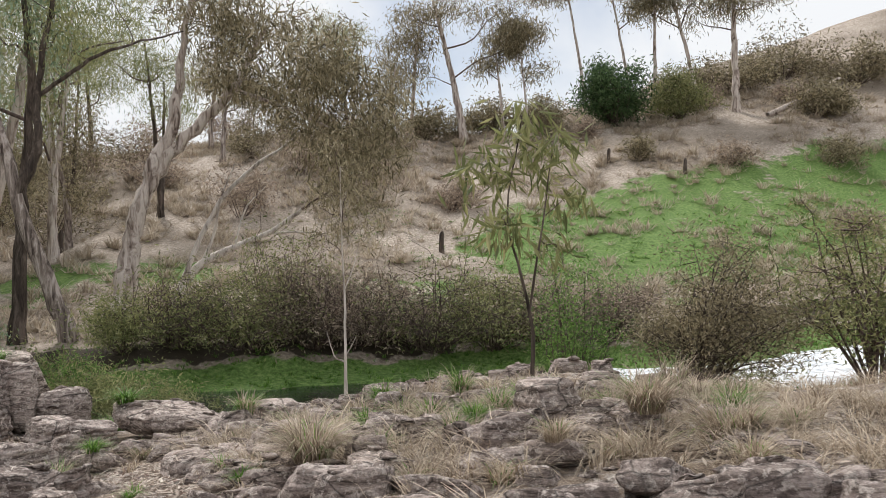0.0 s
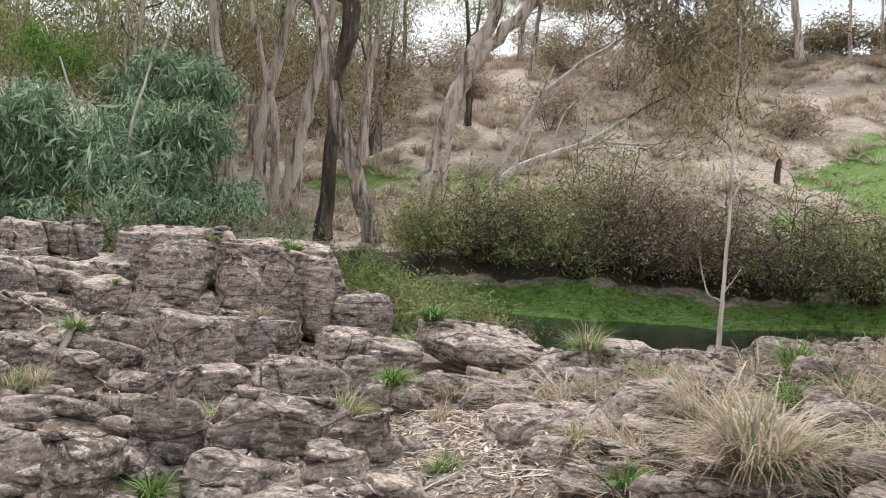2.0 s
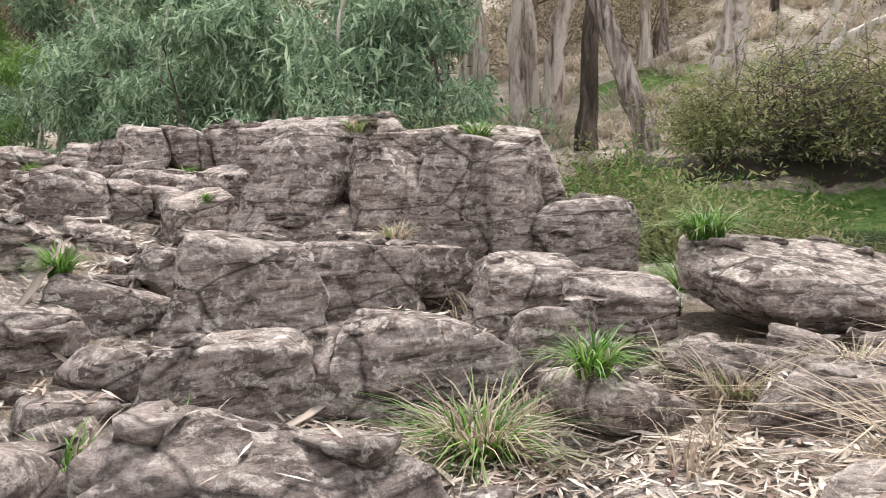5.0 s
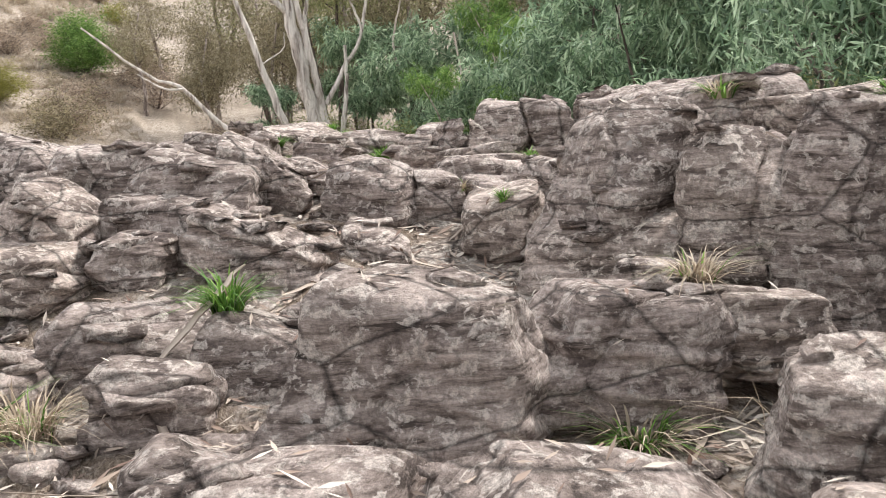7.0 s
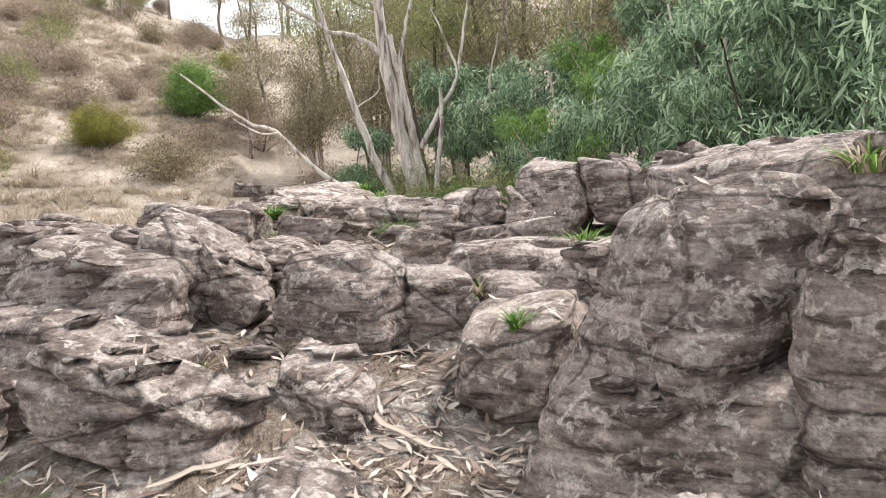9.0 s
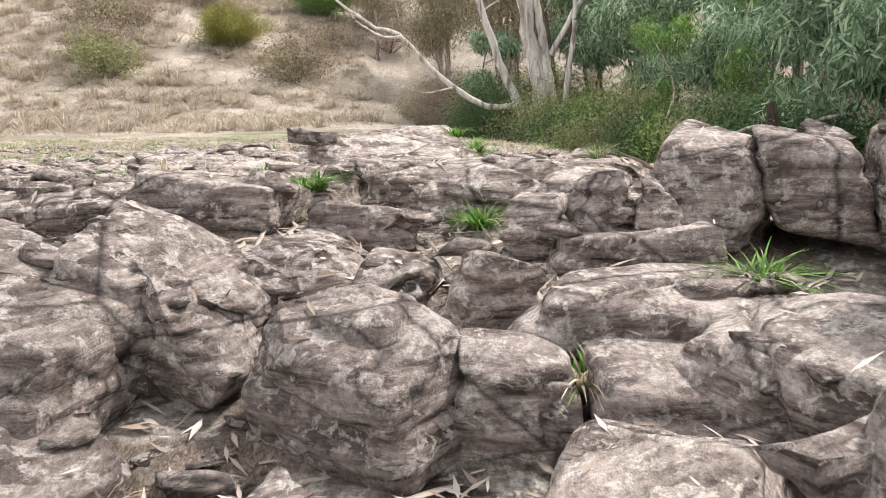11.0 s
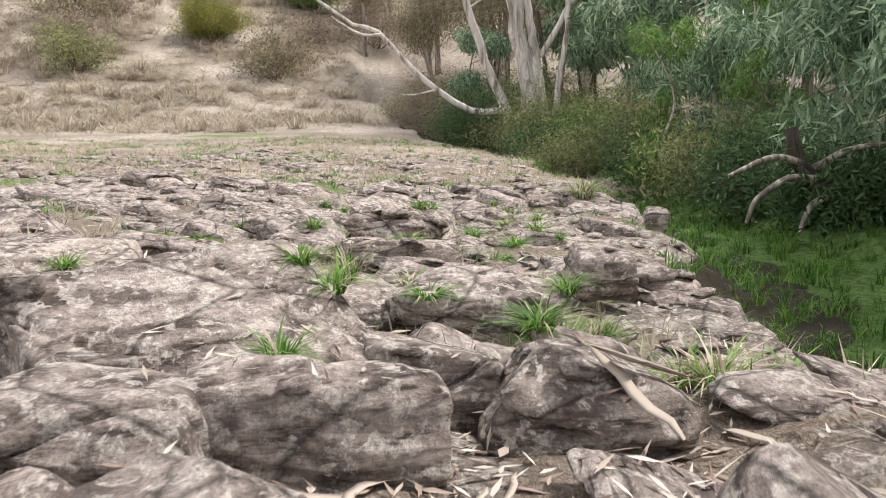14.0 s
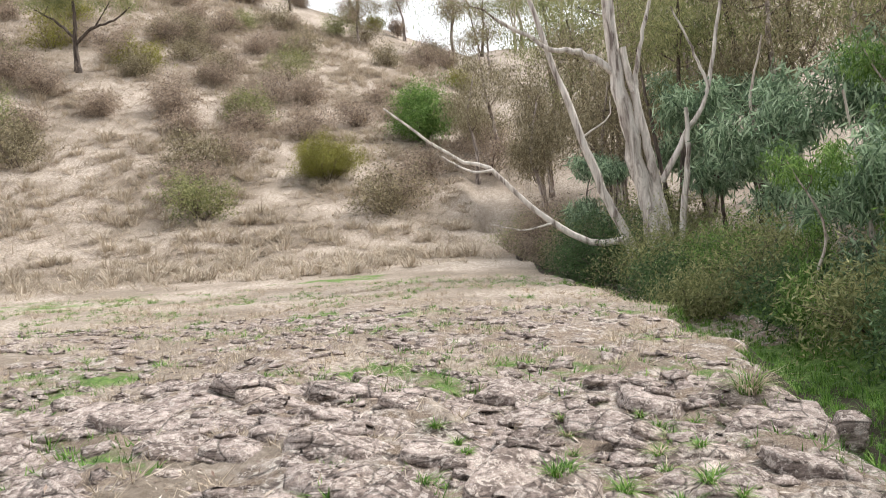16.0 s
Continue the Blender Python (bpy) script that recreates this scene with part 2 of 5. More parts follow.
def make_water(name, foam):
    m, n, l, b = material(name, 0.06)
    pos = world_place(n)
    w = noise_node(n, l, 3.5, 4, 0.6, squeezed(n, l, pos, rot=(0, 0, radians(20)), scale=(0.5, 1.6, 1)), 0.5)
    if foam:
        f = noise_node(n, l, 2.6, 7, 0.75, squeezed(n, l, pos, rot=(0, 0, radians(-35)), scale=(0.5, 1.7, 1)), 1.2)
        fm = ramp_node(n, l, f, [(0.36, 0.0), (0.52, 1.0)])
        l.new(mix_node(n, l, fm, (0.25, 0.29, 0.33), (0.9, 0.92, 0.95)), b.inputs["Base Color"])
        l.new(ramp_node(n, l, fm, [(0.0, 0.1), (1.0, 0.7)]), b.inputs["Roughness"])
        bump_node(n, l, b, f, 0.8, 0.12)
    else:
        b.inputs["Base Color"].default_value = (0.022, 0.028, 0.024, 1)
        b.inputs["Specular IOR Level"].default_value = 0.5
        bump_node(n, l, b, w, 0.25, 0.03)
    return m


ROCK = make_rock()
GROUND = make_ground()
BARK_PALE = make_bark("pale_gum_bark", (0.7, 0.62, 0.56), (0.44, 0.36, 0.315), (0.15, 0.11, 0.09), 1.0, 0.45)
BARK_MOTTLED = make_bark("mottled_gum_bark", (0.62, 0.54, 0.49), (0.32, 0.26, 0.225), (0.08, 0.06, 0.052), 1.2, 0.5)
BARK_DARK = make_bark("dark_rough_bark", (0.2, 0.16, 0.135), (0.11, 0.085, 0.07), (0.035, 0.027, 0.022), 1.4, 0.52)
BARK_WHITE = make_bark("smooth_white_bark", (0.76, 0.7, 0.645), (0.52, 0.46, 0.415), (0.2, 0.16, 0.14), 0.9, 0.45)
TWIG = make_bark("grey_brown_twigs", (0.24, 0.18, 0.155), (0.14, 0.1, 0.085), (0.05, 0.038, 0.032), 3.0, 0.5)
LEAF_BLUE = make_leaf("blue_green_gum_leaves", [(0.0, (0.085, 0.135, 0.085)), (0.5, (0.235, 0.345, 0.205)), (1.0, (0.55, 0.67, 0.47))])
LEAF_OLIVE = make_leaf("olive_gum_leaves", [(0.0, (0.128, 0.154, 0.061)), (0.5, (0.27, 0.285, 0.125)), (1.0, (0.44, 0.425, 0.21))])
LEAF_BROWN = make_leaf("brownish_gum_leaves", [(0.0, (0.110, 0.094, 0.055)), (0.5, (0.264, 0.226, 0.138)), (1.0, (0.506, 0.440, 0.297))])
LEAF_GREEN = make_leaf("green_leaves", [(0.0, (0.063, 0.133, 0.028)), (0.5, (0.152, 0.267, 0.063)), (1.0, (0.303, 0.446, 0.133))])
LEAF_LIME = make_leaf("yellow_green_leaves", [(0.0, (0.150, 0.150, 0.025)), (0.5, (0.275, 0.263, 0.062)), (1.0, (0.400, 0.388, 0.112))])
LEAF_DARK = make_leaf("dark_green_leaves", [(0.0, (0.038, 0.073, 0.029)), (0.5, (0.083, 0.146, 0.058)), (1.0, (0.166, 0.250, 0.104))])
LEAF_DRY = make_leaf("grey_brown_dry_leaves", [(0.0, (0.2, 0.15, 0.118)), (0.5, (0.38, 0.3, 0.235)), (1.0, (0.56, 0.46, 0.36))])
STRAW = make_leaf("dry_straw_blades", [(0.0, (0.24, 0.18, 0.13)), (0.5, (0.47, 0.385, 0.29)), (1.0, (0.72, 0.62, 0.49))], 0.7)
STRAW_FAR = make_leaf("pale_standing_grass", [(0.0, (0.37, 0.305, 0.235)), (0.5, (0.5, 0.43, 0.34)), (1.0, (0.63, 0.55, 0.45))], 0.8, 0.3)
GRASS = make_leaf("green_grass_blades", [(0.0, (0.041, 0.101, 0.016)), (0.5, (0.115, 0.250, 0.041)), (1.0, (0.270, 0.419, 0.095))])
LITTER = make_leaf("fallen_bark_and_leaves", [(0.0, (0.15, 0.09, 0.07)), (0.3, (0.33, 0.25, 0.2)), (0.65, (0.5, 0.42, 0.35)), (1.0, (0.7, 0.63, 0.55))], 0.7, 0.05)
WATER = make_water("still_dark_water", False)
FOAM = make_water("white_running_water", True)

# ---- the lie of the land ----
CX = [-200, -88, -61, -49.5, -45, -37, -30, -24, -16, -9, -3.5, 2, 8, 14, 40, 120]
CY = [6, 11.5, 15.2, 16.8, 17.4, 18.4, 18.6, 18.3, 17.2, 18.3, 19.4, 20.6, 20.6, 22.5, 32, 60]
CW = [1.8, 1.8, 1.6, 1.5, 1.5, 1.5, 1.5, 1.5, 1.6, 1.8, 2.4, 3.0, 2.6, 2.6, 2.6, 2.6]
CZ = [-2.0, -2.0, -2.1, -2.2, -2.3, -2.4, -2.1, -1.5, -1.1, -0.95, -0.95, -0.95, -0.9, -0.4, 0.3, 2]
NX = [-150, -70, -52, -45, -37, -28, -21, -18, -14, -12.4, -11.3, -10.3, -9.4, -8.5, -7.4, -6, -4.6, -3, 0, 8, 30, 120]
NZ = [-1.4, -1.3, -1.3, -1.1, -0.72, -0.3, -0.05, 0.08, 0.3, 0.42, 0.42, 0.24, 0.0, -0.2, -0.4, -0.62, -0.68, -0.52, -0.05, 0.25, 1.5, 6]
FD = [0, 1.6, 3.4, 6, 12, 22, 40, 60, 95, 300]
FZ = [0, 0.14, 0.9, 1.3, 2.1, 4.2, 10, 16.4, 19, 20]


def creek_y(x):
    """The middle of the winding creek."""
    return np.interp(x, CX, CY) + 0.28 * np.sin(x * 0.83) + 0.2 * np.sin(x * 1.9 + 1.0) + 0.1 * np.sin(x * 4.7)


def land(x, y):
    """The height of the bare ground."""
    x, y = np.asarray(x, float), np.asarray(y, float)
    yc, hw, wz = creek_y(x), np.interp(x, CX, CW), np.interp(x, CX, CZ)
    s = -0.94 * (x + 12) - 0.34 * (y - 12.4) - 50.7
    hill = np.where(s > 0, 0.31 * np.minimum(s, 100) + 0.08 * np.clip(s - 100, 0, 200), 0) - 0.31 * 8 * (1 - np.exp(-np.clip(s, 0, None) / 8))
    hill = hill * (1 + 0.012 * np.clip(8 - y, 0, 60))
    hill = hill + np.clip(s, 0, 12) / 12 * (1.3 * fbm(x / 14, y / 14, 0.3) + 0.25 * fbm(x / 2.5, y / 2.5, 5.1))
    near = np.interp(x, NX, NZ) + 0.05 * np.clip(5 - y, 0, 30) * smooth01((-x - 3) / 6) + hill
    near = near - 0.1 * np.clip(y - 9, 0, 8) * smooth01((-x - 10.5) / 4)
    near = near - 0.62 * smooth01((y - 10.2) / 3) * smooth01((x - 2.0) / 2.2)
    wz = np.where(s > -4, wz + (near + 0.25 - wz) * smooth01((s - 4) / 26), wz)
    e = yc - hw - y
    wide = np.interp(x, [-30, -14, -9, -5, 5], [1.4, 1.6, 2.2, 3.6, 4.2])
    near = wz - 0.3 + (near - wz + 0.3) * smooth01((e + 0.3) / wide)
    d = y - yc - hw
    lift = 1 + 0.65 * np.clip((x - 8) / 34, 0, 1.6)
    far = wz - 0.3 + 0.3 * smooth01((d + 0.5) / 0.6) + np.interp(d + 0.9 * fbm(x / 1.6, y / 1.6, 8.8) * smooth01(d), FD, FZ) * np.where(d > 12, 1 + (lift - 1) * np.clip((d - 12) / 20, 0, 1), 1)
    far = np.maximum(far, far * 0 + near * smooth01((s - 4) / 8) + far * (1 - smooth01((s - 4) / 8)))
    far = far + np.clip(d - 6, 0, 10) / 10 * (0.9 * fbm(x / 11, y / 11, 2.2) + 0.25 * fbm(x / 2, y / 2, 7.7))
    return np.where(y < yc, near, far)


def rocky(x, y):
    """How much of the ground is bare rock platform, 0 to 1."""
    yc, hw = creek_y(x), np.interp(x, CX, CW)
    e = yc - hw - y
    return smooth01((e - 0.3) / 1.2) * smooth01((x + 58) / 24) * smooth01((16 - x) / 6)


WAY = [(0, 0), (-1.1, 2.7), (-2.2, 5), (-2.6, 7), (-2.8, 8.3), (-3.5, 9.9), (-5.1, 11), (-7.4, 11.6), (-9.2, 12), (-10.5, 12.5), (-12, 12.4)]


def off_way(x, y):
    """The distance from the line that people walk over the rocks."""
    best = np.full(np.shape(x), 99.0)
    for (x0, y0), (x1, y1) in zip(WAY, WAY[1:]):
        k = np.clip(((x - x0) * (x1 - x0) + (y - y0) * (y1 - y0)) / ((x1 - x0) ** 2 + (y1 - y0) ** 2), 0, 1)
        best = np.minimum(best, np.hypot(x - x0 - k * (x1 - x0), y - y0 - k * (y1 - y0)))
    return best


def ground_z(x, y):
    """The ground with the rock's ledges and cracks."""
    z = land(x, y)
    k = rocky(x, y)
    u, v = x * 0.9 + y * 0.44, -x * 0.44 + y * 0.9
    ledge = fbm(u / 1.7, v / 0.9, 1.5, 4)
    step = np.floor(ledge * 7) / 7 + smooth01(((ledge * 7) % 1) / 0.35) / 7
    fine = 0.05 * fbm(u / 0.35, v / 0.16, 9.0, 3)
    step = step * (1 - 0.75 * np.exp(-(off_way(x, y) / 0.6) ** 2))
    return z + k * (np.where(x > -12.5, 0.13, 0.24) * step + fine) + (1 - k) * 0.05 * fbm(x / 0.7, y / 0.7, 3.3, 3)


def spaced(lo, hi, step, far_lo, far_hi):
    mid = np.arange(lo, hi, step)
    up, down, q = [hi], [lo], step
    while up[-1] < far_hi:
        q *= 1.09
        up.append(up[-1] + q)
    q = step
    while down[-1] > far_lo:
        q *= 1.09
        down.append(down[-1] - q)
    return np.concatenate([down[::-1], mid[1:], up])


gx = spaced(-26.0, 4.0, 0.09, -420, 420)
gy = spaced(5.0, 17.5, 0.09, -420, 420)
XX, YY = np.meshgrid(gx, gy, indexing="ij")
ZZ = ground_z(XX, YY)
a, b = len(gx), len(gy)
ii, jj = np.meshgrid(np.arange(a - 1), np.arange(b - 1), indexing="ij")
quads = np.stack([ii * b + jj, (ii + 1) * b + jj, (ii + 1) * b + jj + 1, ii * b + jj + 1], -1).reshape(-1, 4)
g_me = mesh_data("ground", np.stack([XX, YY, ZZ], -1).reshape(-1, 3), quads, GROUND)
yc_, hw_ = creek_y(XX), np.interp(XX, CX, CW)
dd, ee = YY - yc_ - hw_, yc_ - hw_ - YY
s_ = -0.94 * (XX + 12) - 0.34 * (YY - 12.4) - 50.7
n1 = fbm(XX / 5, YY / 5, 11.0)
straw_w = np.maximum(smooth01((dd - 4) / 4), np.maximum(smooth01((s_ + 9) / 8), smooth01((ee - 14) / 6)))
straw_w = np.maximum(straw_w, 0.9 * smooth01((-XX - 24) / 28) * (ee > 0))
green_w = smooth01((dd + 0.2) / 0.4) * smooth01((2.6 - dd) / 0.8)
meadow = smooth01((dd - 8) / 4) * smooth01((36 - dd) / 8) * smooth01((XX - 1) / 6 + n1)
meadow = np.maximum(meadow, 0.75 * smooth01((dd - 5) / 2) * smooth01((24 - dd) / 6) * smooth01(n1 * 2 + 0.4) * smooth01((XX + 40) / 8))
green_w = np.maximum(green_w, meadow)
green_w = np.maximum(green_w, 0.5 * smooth01((s_ + 18) / 8) * smooth01((-3 - s_) / 6) * smooth01(n1 * 2 + 0.3))
green_w = np.maximum(green_w, 0.75 * smooth01((1.2 - ee) / 1.2) * smooth01((dd < 0) * 1.0) * (XX < -12) * (XX > -36))
# near-black brown band at the far-bank shrubs, another along the creek's near edge
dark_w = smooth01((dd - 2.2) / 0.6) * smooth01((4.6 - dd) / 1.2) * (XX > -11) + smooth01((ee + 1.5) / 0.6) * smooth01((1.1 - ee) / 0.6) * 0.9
flat = (XX < -12) * (ee > 0.8) * rocky(XX, YY)
straw_w = np.maximum(straw_w, smooth01(dd / 0.5))
n3 = fbm(XX / 1.3, YY / 1.3, 31.0)
straw_w = np.maximum(straw_w, flat * 0.62 * smooth01(n3 * 2.5 + 0.45))
green_w = np.maximum(green_w, flat * 0.42 * smooth01(fbm(XX / 1.7, YY / 1.7, 41.0) * 3 - 0.05))
off_hill = smooth01((4 - s_) / 6)
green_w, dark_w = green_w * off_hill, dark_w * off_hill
n2 = fbm(XX / 2.2, YY / 2.2, 14.0)
green_w = np.where(dd > 5, green_w * (0.55 + 0.6 * smooth01(n2 * 2 + 0.5)), green_w)
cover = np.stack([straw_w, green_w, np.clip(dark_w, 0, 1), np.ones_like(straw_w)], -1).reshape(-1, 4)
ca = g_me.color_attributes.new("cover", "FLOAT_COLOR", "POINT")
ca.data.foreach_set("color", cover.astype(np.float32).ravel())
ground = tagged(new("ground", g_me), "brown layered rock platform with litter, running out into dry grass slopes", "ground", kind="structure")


def sheet(name, x0, x1, nx, mat, label, lo, hi):
    xs = np.linspace(x0, x1, nx)
    yc, hw, wz = creek_y(xs), np.interp(xs, CX, CW), np.interp(xs, CX, CZ)
    fr = np.linspace(lo, hi, 9)
    y = yc[:, None] + fr[None] * (hw[:, None] + 0.5)
    z = wz[:, None] - 0.02 + (0.05 * fbm(xs[:, None] / 0.8, y / 0.8, 2.0) if mat is FOAM else 0 * y)
    v = np.stack([np.broadcast_to(xs[:, None], y.shape), y, z], -1).reshape(-1, 3)
    i, j = np.meshgrid(np.arange(nx - 1), np.arange(8), indexing="ij")
    f = np.stack([i * 9 + j, (i + 1) * 9 + j, (i + 1) * 9 + j + 1, i * 9 + j + 1], -1).reshape(-1, 4)
    return tagged(new(name, mesh_data(name, v, f, mat)), label, "water", kind="structure")


sheet("water", -11, 4.2, 120, WATER, "still dark creek pool with reflections of the bank", -1, 1)
sheet("water_rapids", 4.2, 30, 90, FOAM, "white broken water of the creek's small rapids", -1, 1)

# ---- rocks ----
from mathutils.bvhtree import BVHTree

SOLID_V, SOLID_F, SOLID_N = [], [], 0


def solid(verts, faces):
    global SOLID_N
    SOLID_V.append(np.asarray(verts))
    SOLID_F.extend((np.asarray(faces) + SOLID_N).tolist())
    SOLID_N += len(verts)


near_i = np.where((gx > -60) & (gx < 14))[0]
near_j = np.where((gy > -2) & (gy < 30))[0]
sub = np.stack([XX, YY, ZZ], -1)[near_i[0]:near_i[-1] + 1, near_j[0]:near_j[-1] + 1]
na, nb = sub.shape[:2]
ii, jj = np.meshgrid(np.arange(na - 1), np.arange(nb - 1), indexing="ij")
solid(sub.reshape(-1, 3), np.stack([ii * nb + jj, (ii + 1) * nb + jj, (ii + 1) * nb + jj + 1, ii * nb + jj + 1], -1).reshape(-1, 4))


def cube_grid(n):
    """A unit cube's surface in n x n squares a side."""
    t = np.linspace(-1, 1, n + 1)
    p, q = np.meshgrid(t, t, indexing="ij")
    o = np.ones_like(p)
    geos = []
    i, j = np.meshgrid(np.arange(n), np.arange(n), indexing="ij")
    f = np.stack([i * (n + 1) + j, (i + 1) * (n + 1) + j, (i + 1) * (n + 1) + j + 1, i * (n + 1) + j + 1], -1).reshape(-1, 4)
    for axis, sgn in ((0, 1), (0, -1), (1, 1), (1, -1), (2, 1), (2, -1)):
        c = [None, None, None]
        c[axis], c[(axis + 1) % 3], c[(axis + 2) % 3] = o * sgn, p, q
        geos.append((np.stack(c, -1).reshape(-1, 3), f if sgn > 0 else f[:, ::-1]))
    v, f = join(geos)
    key = np.round(v * n * 4).astype(int)
    _, first, inv = np.unique(key, axis=0, return_index=True, return_inverse=True)
    return v[first], inv.reshape(-1)[np.array(f)]


GRIDS = {n: cube_grid(n) for n in (7, 10, 20, 30)}


def rock(x, y, z, lx, ly, lz, turn=0.0, dip=12.0, tip=0.0, n=16, seed=0, label="", power=5.0, rough=1.0, name="rock", loose=None, cuts=8):
    """A blocky layered rock: size lx, ly, lz, its middle at x, y, z; beds show as ledges on its faces."""
    n = {26: 30, 16: 20}.get(n, n)
    v, f = GRIDS[n]
    v = v.copy()
    r = (np.abs(v) ** power).sum(1) ** (1 / power)
    v = v / r[:, None]
    rr = np.random.default_rng(seed + 100)
    # uneven block: corners pushed in and out, top tapered
    shear = rr.normal(0, 0.13, (3, 3))
    v = v + v @ shear
    top = smooth01(v[:, 2] * 0.5 + 0.5)
    v[:, 0] *= 1 - 0.18 * top
    v[:, 1] *= 1 - 0.14 * top
    half = np.array([lx, ly, lz]) / 2
    for _ in range(cuts):
        c = rr.normal(0, 1, 3) * [1, 1, 0.6]
        c /= np.linalg.norm(c)
        v = v - np.clip(v @ c - rr.uniform(0.9, 1.2), 0, None)[:, None] * c * 0.97
    p = v * half
    nrm = v / np.array([lx, ly, lz])
    nrm /= np.linalg.norm(nrm, axis=1)[:, None]
    o = rr.random(3) * 60
    big = fbm(p[:, 0] / 0.55 + o[0], p[:, 1] / 0.55 + o[1], p[:, 2] / 0.45 + o[2], 3)
    p = p + nrm * (0.08 * rough * min(1.0, max(lx, ly)) * big)[:, None]
    # beds: thin hard and soft layers
    bedz = p[:, 2] + 0.10 * vnoise(p[:, 0] / 0.7 + o[1], p[:, 1] / 0.7, o[2])
    lay = vnoise(bedz * 17 + o[0], p[:, 0] * 0.6, p[:, 1] * 0.6) + 0.5 * vnoise(bedz * 41 + o[1], p[:, 0] * 1.1, p[:, 1] * 1.1)
    side = np.sqrt(np.clip(1 - nrm[:, 2] ** 2, 0, 1))
    p = p + nrm * [1, 1, 0.15] * (0.022 * rough * side * np.tanh(lay * 2.2))[:, None]
    # upright joints
    jx = np.abs((p[:, 0] * 0.8 + p[:, 1] * 0.6 + 0.12 * vnoise(p[:, 2] * 4, o[0], p[:, 1] * 2)) * 1.6 + o[2]) % 1
    p = p - nrm * (0.05 * rough * np.exp(-((jx - 0.5) / 0.022) ** 2) * (n > 12))[:, None]
    p = p + nrm * (0.014 * rough * fbm(p[:, 0] / 0.13 + o[1], p[:, 1] / 0.13, p[:, 2] / 0.05 + o[0], 3))[:, None]
    m = pose(x, y, z, -dip, tip, turn)
    w = p @ np.array(m.to_3x3()).T + np.array(m.translation)
    solid(w, f)
    if loose is not None:
        loose.append((w, f))
        return None
    ob = new(name, mesh_data(name, p, f, ROCK))
    ob.matrix_world = m
    return tagged(ob, label or "brown-grey layered rock with pale lichen, set in the platform", "rock", "rocks of the outcrop")


# the big cracked block: u along its face, n out of it, from its left foot
UX, UY, KX, KY = 0.883, 0.469, 0.469, -0.883
FACE = math.degrees(math.atan2(UY, UX))


def block(u0, u1, n0, n1, z0, z1, seed, label, dip=4, n=26, power=9.0, rough=0.9):
    u, k = (u0 + u1) / 2, (n0 + n1) / 2
    return rock(-8.2 + UX * u + KX * k, 12.0 + UY * u + KY * k, (z0 + z1) / 2, (u1 - u0) * 1.06, (n1 - n0) * 1.06, (z1 - z0) * 1.06, FACE, dip, 0, n, seed, label, power, rough)


BIG = "large cracked block of brown-grey rock with pale lichen"
block(-0.14, 0.9, -0.95, 0.1, -0.4, 0.62, 1, BIG, 5, 26, 4.5)
block(0.02, 0.98, -0.6, 0.3, -0.55, 0.14, 2, BIG, 4, 26, 4.0)
block(0.9, 1.48, -0.9, 0.12, -0.55, 0.58, 3, BIG, 4, 26, 5.0)
block(1.46, 1.97, -0.95, -0.02, -0.6, 0.62, 4, "dark stained block of layered rock with an overhang")
block(1.93, 2.36, -1.0, -0.12, -0.6, 0.54, 15, "pale rounded end of the cracked rock wall", 5, 16, 3.5)
block(2.2, 3.1, -0.95, -0.12, -0.8, 0.04, 6, "low rounded rock beside the cracked rock wall", 6, 26, 3.6)
block(-0.4, 1.0, -1.85, -0.85, 0.1, 0.8, 7, "flat slab of dark layered rock topping the rock wall", -3)
block(-1.1, -0.2, -1.3, -0.75, -0.15, 0.36, 16, "stacked thin beds of dark rock", 3)
block(0.7, 2.4, -2.0, -0.9, -0.2, 0.67, 9, "flat rock top with grass in its cracks", 0)

# rocks of the platform: x, y, z, lx, ly, lz, turn, dip, tip, n
SLABS_FRONT = [
    (-5.40, 10.82, -0.50, 0.69, 0.87, 0.56, -32, 5, 0, 26),
    (-5.94, 10.12, -0.58, 0.57, 0.73, 0.46, -32, 6, 0, 26),
    (-6.92, 9.28, -0.58, 0.34, 0.49, 0.36, -34, 6, 0, 26),
    (-4.99, 11.47, -0.51, 0.42, 0.53, 0.51, -32, 10, 0, 26),
    (-5.38, 11.80, -0.33, 0.47, 0.60, 0.51, -35, 6, 0, 26),
    (-4.58, 9.15, -0.47, 0.84, 1.06, 0.54, -61, 8, 0, 26),
    (-5.27, 8.67, -0.47, 0.52, 0.66, 0.54, -61, 6, 0, 26),
    (-3.94, 9.16, -0.49, 0.34, 0.43, 0.50, -61, 8, 0, 16),
    (-3.92, 8.52, -0.55, 0.27, 0.40, 0.41, -62, 8, 0, 16),
    (-5.27, 7.81, -0.51, 0.60, 0.41, 0.51, -62, 5, 0, 26),
]
SLABS_SIDE = [
    (-2.78, 10.08, -0.46, 0.71, 1.04, 0.41, -61, 4, 0, 26),
    (-2.02, 10.54, -0.38, 0.91, 0.66, 0.56, -61, 4, 0, 26),
    (-4.26, 13.37, -0.38, 1.52, 1.47, 0.46, -57, 6, 0, 26),
    (-2.57, 13.51, -0.43, 0.79, 0.71, 0.36, -58, 4, 0, 26),
    (-4.96, 12.10, -0.36, 0.53, 0.77, 0.41, -57, 6, 0, 26),
    (-1.50, 11.87, -0.41, 0.56, 0.82, 0.41, -60, 4, 0, 26),
    (-3.40, 11.46, -0.52, 0.60, 0.88, 0.28, -59, 4, 0, 26),
]
